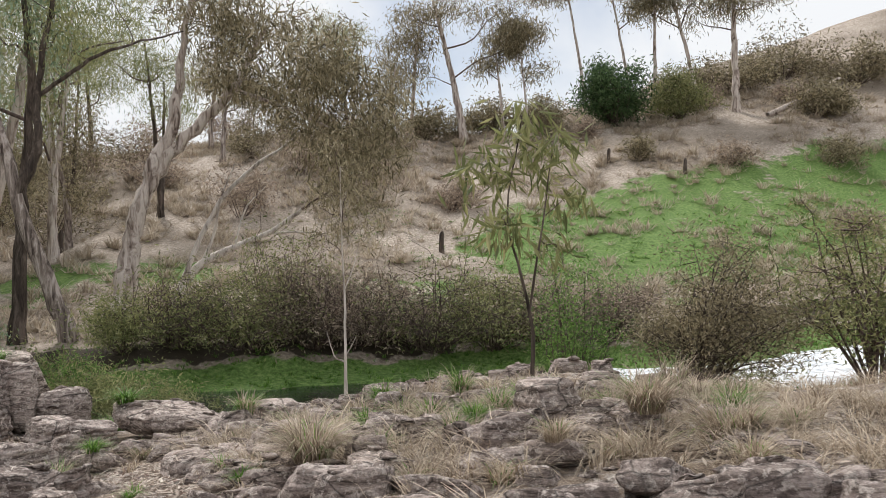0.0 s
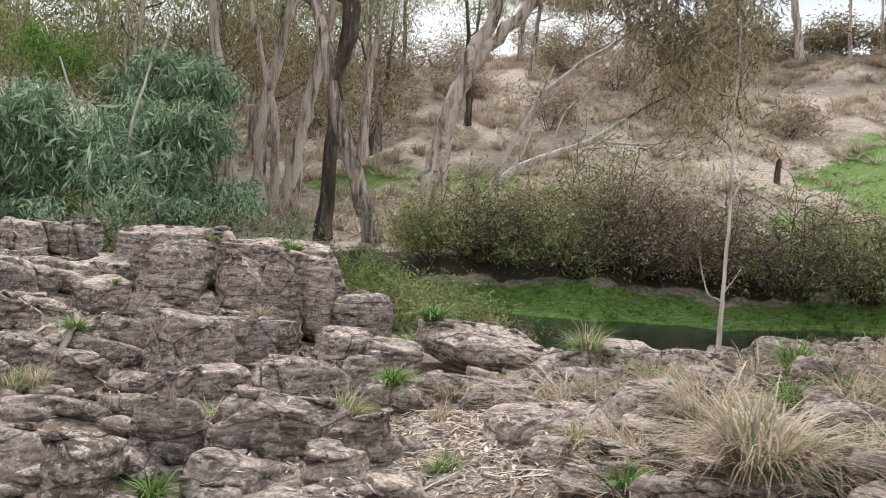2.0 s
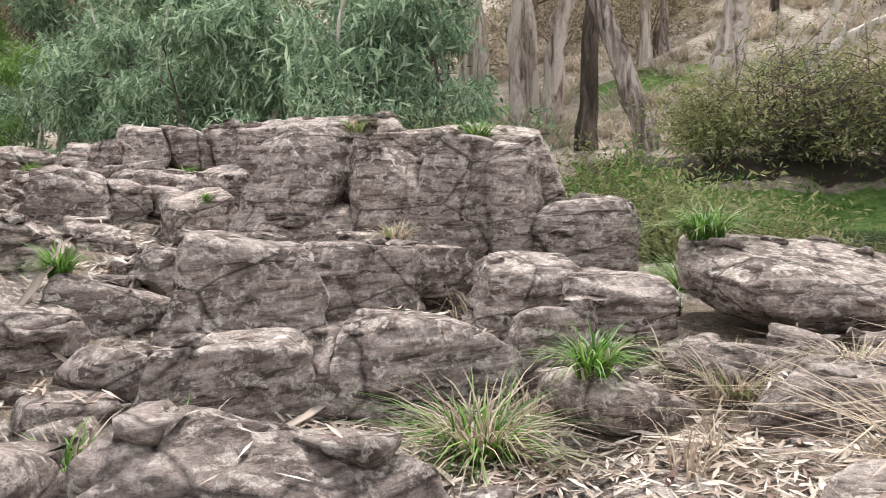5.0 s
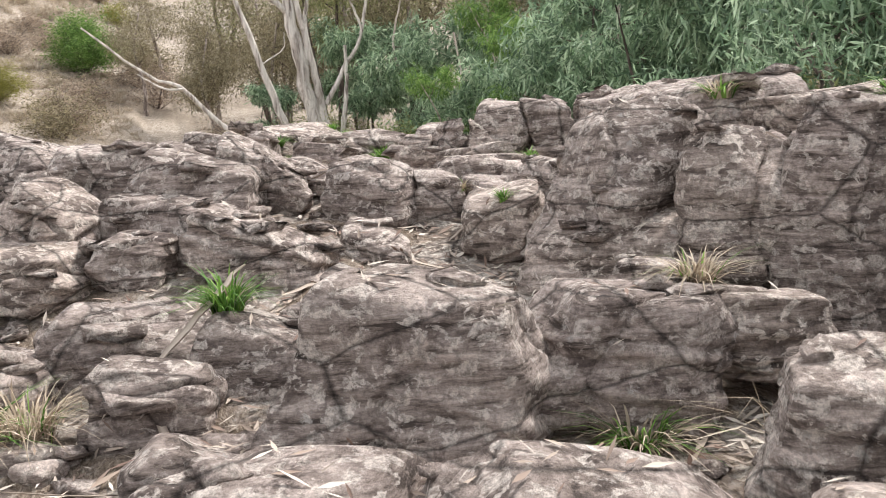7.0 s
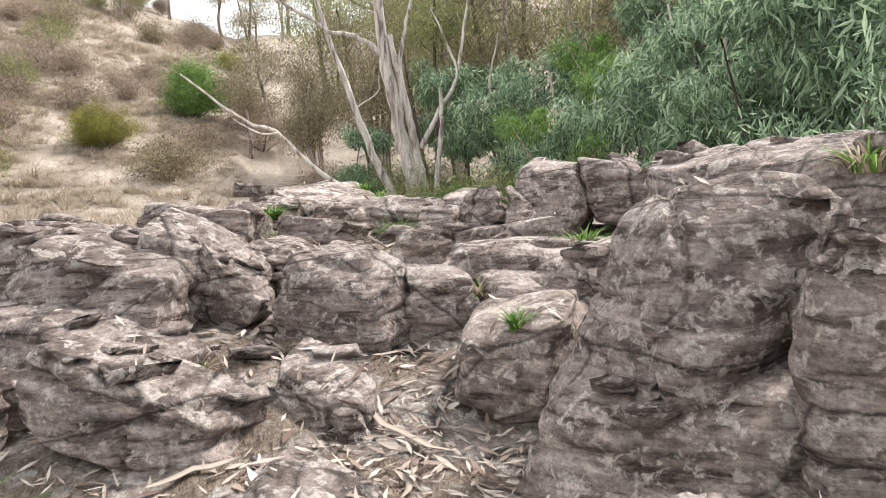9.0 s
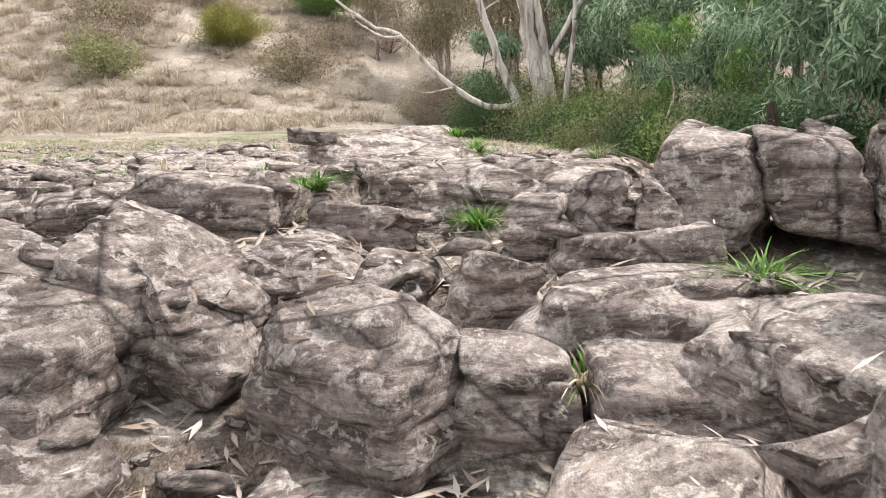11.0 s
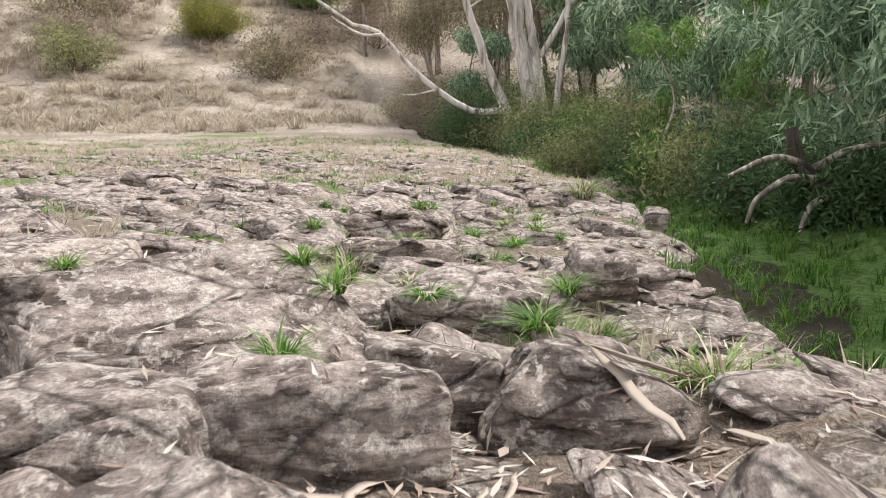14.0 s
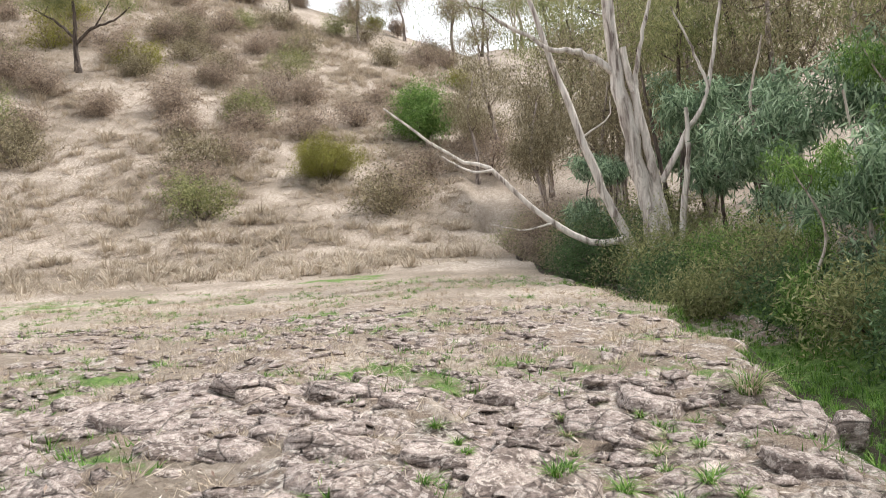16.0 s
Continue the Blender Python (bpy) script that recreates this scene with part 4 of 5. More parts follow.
tree("gum_tree", "low gum with a bent bare white limb and thin dark stems", -9.3, 29.6,
     [([(0, 0, 0), (0.8, 0.2, 1.4), (2.0, 0.5, 2.1), (3.4, 0.8, 2.7), (4.4, 1.0, 3.4)], 0.16, 0.07)],
     [(6.2, 1.2, 4.2, 1.6, 1.4, 1.3), (6.6, 1.2, 6.0, 1.6, 1.4, 1.2)], BARK_WHITE, LEAF_BROWN, 60, 80, 0.18, 0.34, 4,
     limbs=[([(0.1, 0, 0.1), (1.0, 0.2, 2.4), (2.3, 0.4, 4.4), (4.4, 0.8, 6.0), (6.4, 1, 7.6)], 0.11, 0.03), ([(0.2, 0, 0.3), (1.3, 0.3, 2.2), (1.7, 0.4, 3.8), (2.2, 0.4, 5.0)], 0.07, 0.02),
            ([(3.2, 0.8, 2.6), (4.6, 1, 2.6), (6.0, 1.2, 2.4)], 0.05, 0.02), ([(2.1, 0.5, 2.1), (2.5, 0.5, 3.4), (3.2, 0.6, 4.2)], 0.04, 0.015)])
tree("gum_tree", "group of pale gum trunks with long strips of hanging bark", -16.6, 28.6,
     [([(-1.0, 0, 0), (-1.2, 0, 3), (-1.9, 0, 6.5), (-2.2, 0, 11)], 0.28, 0.1), ([(0.2, 0, 0), (0.1, 0.1, 3), (0.9, 0.1, 6.5), (1.4, 0, 11)], 0.26, 0.1), ([(1.2, 0, 0), (1.5, 0, 2.5), (2.3, 0, 5.5), (3.2, 0, 10)], 0.34, 0.12),
      ([(0.5, 0.2, 0), (0.5, 0.2, 3), (-0.2, 0.2, 5.5), (-1.2, 0.2, 9)], 0.18, 0.06)],
     [(-2.5, 0, 10.5, 2.4, 2.2, 2), (1.5, 0.5, 11, 2.4, 2.2, 1.8), (4, 0, 9.6, 2, 2, 1.8)], BARK_PALE, LEAF_OLIVE, 100, 50, 0.17, 0.38, 5)

# ---- white gums downstream ----
white_gum = tree("white_gum", "smooth white and pink gum clump with a long low bare limb", -37.7, 16.4,
     [([(0, -0.3, 0), (0.0, -0.75, 1.5), (0.0, -1.35, 3.0), (0, -1.9, 5.0), (0, -2.6, 7.6), (0.2, -3.2, 10)], 0.2, 0.06),
      ([(0.1, 0.35, 0), (0, 0.1, 2.0), (0, -0.35, 4.5), (-0.1, -0.6, 7.5), (0, -0.8, 12)], 0.36, 0.16),
      ([(0.1, 0.75, 0), (0, 0.45, 1.6), (0, 0.3, 3.0), (0, 0.1, 4.6), (0, -0.3, 7)], 0.24, 0.1),
      ([(0.1, 0.8, 0.1), (0.2, 0.95, 1.6), (0.3, 1.25, 3.4), (0.3, 1.35, 5.0)], 0.13, 0.06)],
     [(0, -3.2, 10.6, 2, 2.4, 1.8), (0, 0.5, 12, 2.4, 2.8, 2.0), (0, 3.4, 9.8, 2, 2.2, 1.6), (-0.5, -5.0, 8.6, 1.4, 1.8, 1.2)], BARK_WHITE, LEAF_OLIVE, 110, 50, 0.17, 0.4, 6,
     limbs=[([(0, -0.7, 1.25), (0, -1.8, 1.35), (-0.1, -3.4, 2.5), (-0.2, -4.6, 3.9), (-0.1, -5.8, 4.4), (0, -7.6, 6.0)], 0.12, 0.03),
            ([(0, -4.5, 3.8), (0, -5.2, 3.85), (0, -6.0, 4.4)], 0.05, 0.02), ([(0, -2.9, 2.0), (0, -3.8, 1.9), (0, -4.8, 2.2)], 0.035, 0.012),
            ([(0, 0.5, 2.9), (0.1, 1.3, 4.2), (0.1, 2.1, 5.6), (0.1, 2.7, 8.4)], 0.1, 0.05), ([(0.1, 2.1, 5.5), (0.1, 1.6, 7), (0.1, 1.2, 8)], 0.05, 0.02),
            ([(0, -0.5, 6.2), (0.1, -1.4, 6.9), (0.2, -2.4, 7.2), (0.2, -4.0, 8.3)], 0.12, 0.05), ([(0, -0.1, 4.4), (0, 0.1, 6.5), (0, 0.7, 8.5)], 0.09, 0.05),
            ([(0, -1.7, 4.5), (0, -0.9, 5.0), (0, -0.8, 5.6)], 0.03, 0.012)], twigs=50)
white_gum.matrix_world = pose(-50.4, 18.4, float(land(-50.4, 18.4)) - 0.1) @ Matrix.Scale(1.45, 4)

# ---- standing woodland: a few kinds, each tree set apart by its turn and size ----
def stock_tree(k, bark, leaf, label, h, lean, per=50, leaf_size=0.18, low=0.5, clumps=80, r=0.2):
    rr = np.random.default_rng(60 + k)
    tr = [([(0, 0, 0), (lean * 0.25 + rr.normal(0, .1), rr.normal(0, .15), h * 0.3), (lean * 0.6, rr.normal(0, .3), h * 0.6), (lean, rr.normal(0, .3), h * 0.95)], r, r * 0.25)]
    if k % 2 == 0:
        tr.append(([(0.15, 0.1, 0), (-lean * 0.3 + 0.3, 0.3, h * 0.35), (-lean * 0.6 + 0.5, 0.5, h * 0.8)], r * 0.75, r * 0.2))
    balls = []
    for _ in range(7):
        q = rr.uniform(low, 1.0)
        a = rr.uniform(0, 6.28)
        d = h * 0.2 * rr.uniform(0.3, 1)
        balls.append((lean * q + math.cos(a) * d, math.sin(a) * d, h * q, h * 0.14 * rr.uniform(0.7, 1.3), h * 0.14 * rr.uniform(0.7, 1.3), h * 0.1 * rr.uniform(0.7, 1.3)))
    return tree("gum_tree", label, -60 - 6 * k, 60 + 3 * k, tr, balls, bark, leaf, clumps, per, leaf_size, h * (0.05 if low > 0.2 else 0.034), 60 + k, z=0, group="gums of the creek woodland", twigs=46)


STOCK = [
    stock_tree(0, BARK_PALE, LEAF_OLIVE, "tall pale gum in the creek woodland", 11, 1.0, 95, 0.25),
    stock_tree(1, BARK_MOTTLED, LEAF_BROWN, "gum with grey bark and dull brownish crown", 9, 0.8, 100, 0.25),
    stock_tree(2, BARK_DARK, LEAF_OLIVE, "dark-trunked gum with an open olive crown", 10, -1.2, 90, 0.25),
    stock_tree(3, BARK_PALE, LEAF_BLUE, "young gum with hanging blue-green leaves to the ground", 5.6, 0.6, 30, 0.33, 0.08, 160, 0.09),
    stock_tree(4, BARK_DARK, LEAF_BLUE, "bushy young gum with grey-green drooping leaves", 4.6, -0.5, 30, 0.3, 0.06, 160, 0.07),
    stock_tree(5, BARK_PALE, LEAF_GREEN, "young wattle with fresh green leaves", 5, 0.4, 62, 0.2, 0.1, 100, 0.07),
]
WOOD = [  # kind, x, y, turn, size
    # young leafy trees along the creek
    (3, -14.6, 19.6, 10, 1.0), (4, -13.2, 20.9, 80, 0.95), (3, -16.8, 20.2, 150, 1.05), (4, -18.6, 19.8, 210, 1.1), (3, -20.6, 20.6, 300, 1.05),
    (4, -22.8, 20.9, 30, 1.1), (3, -25.0, 20.4, 120, 1.1), (5, -27.4, 20.2, 60, 0.95), (3, -29.6, 19.8, 250, 0.9), (5, -20.0, 23.2, 190, 1.2), (3, -17.2, 23.6, 20, 1.2),
    (4, -23.8, 23.6, 100, 1.3), (5, -32.0, 21.0, 0, 1.0), (4, -15.2, 22.4, 320, 1.15), (3, -27.8, 23.4, 200, 1.3), (4, -31.5, 24.0, 40, 1.3),
    (3, -35.5, 22.2, 70, 1.2), (4, -40.5, 20.5, 10, 1.1),
    # tall trees behind them
    (0, -20.5, 26.5, 0, 1.0), (0, -24.5, 27.0, 130, 1.1), (1, -28.0, 27.5, 220, 1.1), (0, -33.0, 26.0, 40, 1.05), (2, -30.2, 29.5, 90, 1.1), (1, -36.5, 27.0, 300, 1.2),
    (0, -41.0, 24.5, 170, 1.15), (2, -44.6, 22.0, 60, 1.1), (0, -49.0, 21.0, 240, 1.2), (1, -46.0, 27.0, 10, 1.2), (1, -53.0, 17.5, 100, 1.0), (2, -52.0, 25.0, 200, 1.2),
    (0, -58.0, 20.0, 290, 1.2), (1, -40.5, 31.0, 20, 1.3), (2, -35.0, 33.0, 110, 1.3), (1, -27.0, 34.0, 250, 1.2), (0, -21.5, 33.0, 320, 1.2), (1, -57.0, 14.0, 180, 0.85), (1, -64.0, 15.0, 50, 1.0),
    (2, -66.0, 21.0, 150, 1.2), (1, -50.0, 33.0, 70, 1.3), (0, -61.0, 28.0, 10, 1.3), (1, -70.0, 12.0, 260, 0.9), (2, -75.0, 17.0, 30, 1.2),
    # behind the leaning gums
    (1, -19.5, 31.5, 220, 1.1), (0, -18.0, 40.0, 20, 1.2),
    (2, -15.5, 48.0, 70, 1.0), (1, -9.5, 66.0, 200, 1.1), (1, -22.0, 38.0, 0, 1.1), (1, -19.0, 44.0, 160, 1.1), (1, -26.0, 44.0, 240, 1.2), (1, -30.0, 50.0, 30, 1.2), 
    (2, -24.0, 56.0, 300, 1.2), (1, -16.0, 64.0, 20, 1.1), (0, -33.0, 60.0, 80, 1.2), (1, -3.5, 73.0, 110, 0.9), (2, -8.0, 78.0, 30, 1.1), (1, -20.0, 76.0, 0, 1.2), (2, -29.0, 72.0, 90, 1.2), (0, -38.0, 74.0, 200, 1.2),
    # a wall of foliage behind the white gums
    (4, -42.5, 15.5, 20, 0.9), (1, -46.5, 16.0, 110, 0.8), (2, -44.0, 18.5, 200, 0.9), (1, -50.5, 17.5, 40, 1.0), (1, -56.0, 17.8, 250, 1.0), (4, -46.0, 20.0, 60, 1.3), (1, -60.5, 14.5, 330, 0.9), (1, -52.0, 21.5, 10, 1.1), (2, -62.0, 18.0, 90, 1.1), (1, -66.0, 10.5, 170, 0.8), (4, -39.0, 19.0, 140, 1.1), (1, -41.0, 22.0, 220, 1.0), (3, -36.5, 20.0, 330, 1.1), (1, -33.5, 23.5, 100, 0.9),
    # along the valley's head
    (1, -112, 8, 0, 1.2), (2, -118, -4, 90, 1.3), (1, -122, 16, 180, 1.3), (0, -108, 20, 45, 1.3), (2, -120, -16, 10, 1.3), (1, -100, 26, 300, 1.4), (1, -116, 2, 200, 0.9), (2, -119, 11, 250, 1.0), (1, -106, -2, 70, 0.8), (2, -110, -10, 160, 0.9), (1, -104, 12, 320, 0.9), (0, -114, 15, 100, 1.0),
]
for k, x, y, turn, size in WOOD:
    x, y, wide = downstream(x, y) if y < 30 else (x, y, 1.0)
    copy_thing(STOCK[k], pose(x, y, float(land(x, y)) - 0.15, 0, 0, turn) @ Matrix.Scale(size * wide, 4))
for ob in STOCK:      # the first of each kind stands in the wood too
    i = STOCK.index(ob)
    x, y = [(-45, 36), (-31, 38), (-38, 38), (-37.5, 24), (-43, 26), (-34.5, 19.8)][i]
    ob.matrix_world = pose(x, y, float(land(x, y)) - 0.15)

# ---- thin trees on the ridge ----
def ridge_tree(x, y, h, lean, r, seed, balls, label, leaf=None):
    return tree("ridge_gum", label, x, y, [([(0, 0, 0), (lean * 0.2, 0, h * 0.3), (lean * 0.55, 0.2, h * 0.65), (lean, 0.2, h)], r, r * 0.3)],
                [(bx + br * 0.75 * math.cos(2.1 * q + seed), br * 0.5 * math.sin(1.7 * q), bz + br * 0.5 * math.sin(2.9 * q + seed), br * 0.75, br * 0.7, br * 0.4) for bx, bz, br in balls for q in range(4)], BARK_PALE, leaf or LEAF_BROWN, 110, 34, 0.5, 0.62, 300 + seed, group="thin gums along the ridge", twigs=30, z=float(land(x, y)) - 0.3)


ridge_tree(2.4, 80, 14, -2.5, 0.42, 0, [(-4.5, 6.5, 2.0), (-3.5, 12.5, 2.6), (3, 12.5, 2.6), (4.6, 9.5, 2.2), (-6.5, 10, 1.6)], "tall pale ridge gum with a wide thin crown")
ridge_tree(6.2, 81, 11, -0.8, 0.16, 1, [(-1.5, 7, 1.0), (0.6, 10, 1.4)], "slim ridge gum with tufts of dark leaves")
ridge_tree(8.4, 80, 10, -0.6, 0.13, 2, [(-0.5, 9, 1.5), (0.8, 6, 0.9)], "slim ridge gum with tufts of dark leaves")
ridge_tree(13.7, 79, 14, -1.6, 0.2, 3, [(-3, 12.5, 1.6), (0, 13.5, 1.6)], "bare-stemmed ridge gum with a small crown")
ridge_tree(17.2, 76, 14, -1.8, 0.18, 4, [(0.5, 13, 1.8), (2, 11, 1.4)], "bare-stemmed ridge gum with a small crown")
ridge_tree(19.0, 75, 14, 0.5, 0.22, 5, [(0.5, 11, 1.8), (-1.5, 13, 1.6), (2.4, 12.5, 1.8)], "ridge gum with several thin stems")
ridge_tree(22.5, 74, 13, -2.5, 0.24, 6, [(-3, 10, 2), (-2, 12.5, 2), (1, 11, 1.8)], "leaning ridge gum with an open crown")
ridge_tree(25.3, 73, 12, 0.4, 0.4, 7, [(-1.5, 9, 2.2), (2, 10, 2.4), (0, 12, 2)], "stout pale ridge gum with an open crown")
ridge_tree(-2.5, 80, 12, 1.2, 0.22, 8, [(0, 8, 2.2), (1.5, 11, 2.2)], "ridge gum with a thin brownish crown")
shrub("ridge_shrub", "dark green bushy wattle on the ridge", 15.2, 73.5, 5.6, 6.4, LEAF_DARK, 26, 60, 0.4, 1, bark=BARK_DARK, spread=0.5, twig_r=0.06)
shrub("ridge_shrub", "olive green bush on the ridge beside the gums", 20.6, 73.0, 4.4, 4.6, LEAF_OLIVE, 20, 50, 0.35, 2, spread=0.45, twig_r=0.05)
for k, (x, y, w, h) in enumerate([(-1, 81, 4, 3), (5, 84, 5, 3.2), (10, 83, 4, 2.5), (27, 80, 7, 4), (33, 82, 8, 4.5), (31, 70, 5, 2.6), (38, 78, 7, 4)]):
    shrub("ridge_shrub", "low brown scrub along the ridge", x, y, w, h, LEAF_BROWN, 16, 40, 0.4, 10 + k, spread=0.5, twig_r=0.05, group="scrub along the ridge", z=float(land(x, y)))
log_line = curve_through([(27.0, 70.5, 0.3), (30, 71.5, 1.6), (34, 72.5, 3.6)], 12)
log_line[:, 2] += float(land(27.0, 70.5))
part("trunk", tube(log_line, np.linspace(0.28, 0.12, 12), 8, 3, 0.2), BARK_PALE, tagged(new("fallen_tree"), "fallen bare grey tree lying up the slope", "fallen tree"))

# ---- shrubs of the far bank ----
for k, (x, y, w, h, leaf) in enumerate([(-7.4, 24.0, 2.8, 2.5, LEAF_OLIVE), (-5.6, 24.4, 3.0, 2.7, LEAF_DRY), (-3.8, 24.8, 3.2, 2.4, LEAF_DRY), (-2.0, 25.2, 3.2, 2.8, LEAF_DRY), (-0.3, 25.4, 3.0, 2.6, LEAF_DRY), (1.4, 25.8, 3.0, 2.9, LEAF_OLIVE), (3.2, 26.2, 3.2, 2.7, LEAF_DRY), (-4.6, 26.4, 3.0, 3.0, LEAF_OLIVE), (5.2, 26.6, 2.8, 2.2, LEAF_DRY)]):
    shrub("bank_shrub", "twiggy grey-brown shrub overhanging the creek's far bank" if leaf is LEAF_DRY else "twiggy olive shrub on the creek's far bank", x, y, w * (1.15 + 0.2 * math.sin(k * 2.1)), h * (0.9 + 0.22 * math.sin(k * 3.7)), LEAF_OLIVE if k % 3 == 1 else leaf, 44 if k % 2 else 60, 24 if k % 2 else 10, 0.13, 40 + k, bark=TWIG, spread=0.24, twig_r=0.026, group="shrubs on the far bank", low=0.22)
shrub("bank_shrub", "leafy green shrub under the forked gum", -8.6, 23.2, 2.0, 1.7, LEAF_OLIVE, 16, 40, 0.13, 60, spread=0.2, group="shrubs on the far bank")
for k, (x, y, w, h, leaf) in enumerate([(-9.0, 19.8, 2.0, 1.0, LEAF_OLIVE), (-7.4, 18.2, 2.2, 1.0, LEAF_GREEN), (-5.9, 17.4, 1.8, 0.9, LEAF_OLIVE), (-8.2, 16.6, 1.8, 0.8, LEAF_GREEN), (-10.2, 17.6, 2.0, 1.1, LEAF_OLIVE), (-6.6, 15.8, 1.4, 0.6, LEAF_OLIVE), (-11.2, 19.0, 3.0, 2.0, LEAF_OLIVE), (-12.6, 17.6, 2.4, 1.6, LEAF_OLIVE)]):
    shrub("low_shrub", "low weedy green shrub behind the rocks", x, y, w, h * 1.25, leaf, 22, 56, 0.11, 70 + k, spread=0.17, twig_r=0.012, group="low shrubs by the creek", low=0.1)

# ---- shrubs and saplings of the near bank ----
shrub("creek_shrub", "twiggy brown-leaved shrub with dark leaning stems beside the rapids", 4.0, 14.5, 2.5, 2.9, LEAF_BROWN, 40, 60, 0.085, 81, lean=(0.6, 0), spread=0.19, twig_r=0.022, bark=BARK_DARK, low=0.35)
shrub("creek_shrub", "tall grey-green shrub at the edge of the rapids", 6.9, 14.0, 2.6, 3.9, LEAF_OLIVE, 26, 50, 0.1, 82, spread=0.2, twig_r=0.03, low=0.25)
shrub("creek_shrub", "fine-leaved green shrub among the bank scrub", 2.4, 16.6, 1.7, 3.4, LEAF_GREEN, 20, 46, 0.08, 83, spread=0.16, twig_r=0.02, low=0.2)
shrub("creek_shrub", "grey twiggy shrub low over the water", 5.6, 17.0, 2.4, 1.6, LEAF_OLIVE, 18, 30, 0.09, 84, spread=0.16, twig_r=0.02, low=0.2)
tree("wattle_sapling", "young wattle with long drooping green phyllodes and reddish stems", 1.2, 12.4,
     [([(0, 0, 0), (0.05, 0, 0.8), (-0.1, 0, 1.7), (-0.25, 0, 2.5), (0.02, 0, 3.9)], 0.035, 0.008)],
     [(-0.5, 0, 3.2, 0.45, 0.4, 0.3), (0.4, 0, 3.4, 0.5, 0.4, 0.35), (0.0, 0, 3.8, 0.35, 0.3, 0.3), (-0.35, 0, 2.4, 0.4, 0.35, 0.3), (0.6, 0.1, 2.7, 0.4, 0.3, 0.3), (0.2, 0, 2.0, 0.3, 0.3, 0.3)], BARK_DARK, LEAF_OLIVE, 48, 14, 0.34, 0.14, 91,
     limbs=[([(0, 0, 1.0), (0.15, 0, 1.8), (0.3, 0, 2.6), (0.45, 0, 3.5)], 0.02, 0.006)], twigs=30, category="sapling")
tree("gum_sapling", "slim pale gum sapling with drooping brown-green leaves", -1.63, 14.0,
     [([(0, 0, 0), (0.02, 0, 0.9), (0.04, 0, 1.8), (0.02, 0, 2.6), (0.03, 0, 3.9)], 0.03, 0.009)],
     [(-0.25, 0, 2.7, 0.4, 0.35, 0.3), (0.4, 0, 2.9, 0.4, 0.3, 0.35), (0, 0, 3.5, 0.45, 0.4, 0.4), (0.1, 0, 4.1, 0.4, 0.4, 0.3)], BARK_WHITE, LEAF_BROWN, 44, 26, 0.13, 0.12, 92,
     limbs=[([(0.01, 0, 0.75), (-0.15, 0, 0.85), (-0.27, 0, 1.25)], 0.015, 0.006), ([(0.02, 0, 0.85), (0.12, 0, 1.0), (0.2, 0, 1.15)], 0.01, 0.004), ([(0.03, 0, 1.9), (0.2, 0, 2.3), (0.3, 0, 2.7)], 0.012, 0.005)], twigs=24, category="sapling")

tree("leaning_gum", "dark leaning gum limb with blue-green leaves behind the rock wall", -13.4, 16.6,
     [([(0, 0, 0), (0.55, 0.57, 0.75), (1.1, 1.15, 1.5), (1.9, 2.0, 1.65), (2.6, 2.7, 1.6)], 0.06, 0.02)],
     [(0.9, 1.0, 2.5, 0.9, 0.9, 0.5), (2.0, 2.1, 2.3, 0.9, 0.9, 0.5), (2.9, 3.0, 1.9, 0.7, 0.7, 0.5), (0.0, 0.2, 2.1, 0.8, 0.8, 0.6)], BARK_DARK, LEAF_BLUE, 46, 44, 0.17, 0.2, 95,
     limbs=[([(1.1, 1.15, 1.5), (1.1, 1.2, 2.1), (0.9, 1.0, 2.6)], 0.03, 0.01)], twigs=26)

# ---- undergrowth and bank downstream ----
for k, (x, y, w, h, leaf) in enumerate([(-39.8, 13.0, 3.0, 2.2, LEAF_DARK), (-38.8, 14.6, 3.2, 2.4, LEAF_DARK), (-41.6, 12.0, 3.0, 1.8, LEAF_DRY), (-36.4, 16.2, 2.6, 1.3, LEAF_OLIVE), (-35.0, 17.2, 3.0, 1.6, LEAF_OLIVE), (-33.4, 17.9, 3.0, 1.7, LEAF_GREEN), (-31.6, 18.4, 2.8, 1.6, LEAF_OLIVE), (-29.8, 18.8, 2.8, 1.6, LEAF_DARK), (-28.0, 19.0, 2.8, 1.6, LEAF_OLIVE), (-26.2, 19.4, 2.6, 1.5, LEAF_DARK),
                                        (-44.5, 10.6, 3.4, 1.8, LEAF_DRY), (-43.0, 13.6, 3.4, 2.6, LEAF_OLIVE), (-46.5, 12.6, 3.6, 2.8, LEAF_DRY), (-48.5, 9.6, 3.4, 2.2, LEAF_DRY), (-34.0, 15.0, 2.2, 1.1, LEAF_DARK), (-32.0, 15.9, 2.0, 0.9, LEAF_OLIVE), (-51.0, 8.0, 3.0, 2.0, LEAF_OLIVE), (-40.5, 17.5, 3.4, 2.6, LEAF_OLIVE), (-24.2, 19.8, 2.2, 1.2, LEAF_DARK)]):
    x, y, wide = downstream(x, y)
    y = max(y, float(creek_y(x)) + 0.2 + 0.3 * (k % 4))
    shrub("creek_undergrowth", "dense dark green shrub in the creek's gully" if leaf is LEAF_DARK else "tangled twiggy shrub along the creek downstream", x, y, w * wide, h * wide, leaf, 24, 60, 0.17, 120 + k, spread=0.28 * wide, twig_r=0.02, group="undergrowth along the creek", low=0.12, z=float(land(x, y)))
fallen = tagged(new("fallen_log"), "twisted bare grey-brown log and roots on the green bank", "log")
fallen.matrix_world = pose(-24.3, 19.6, gz(-24.3, 19.6))
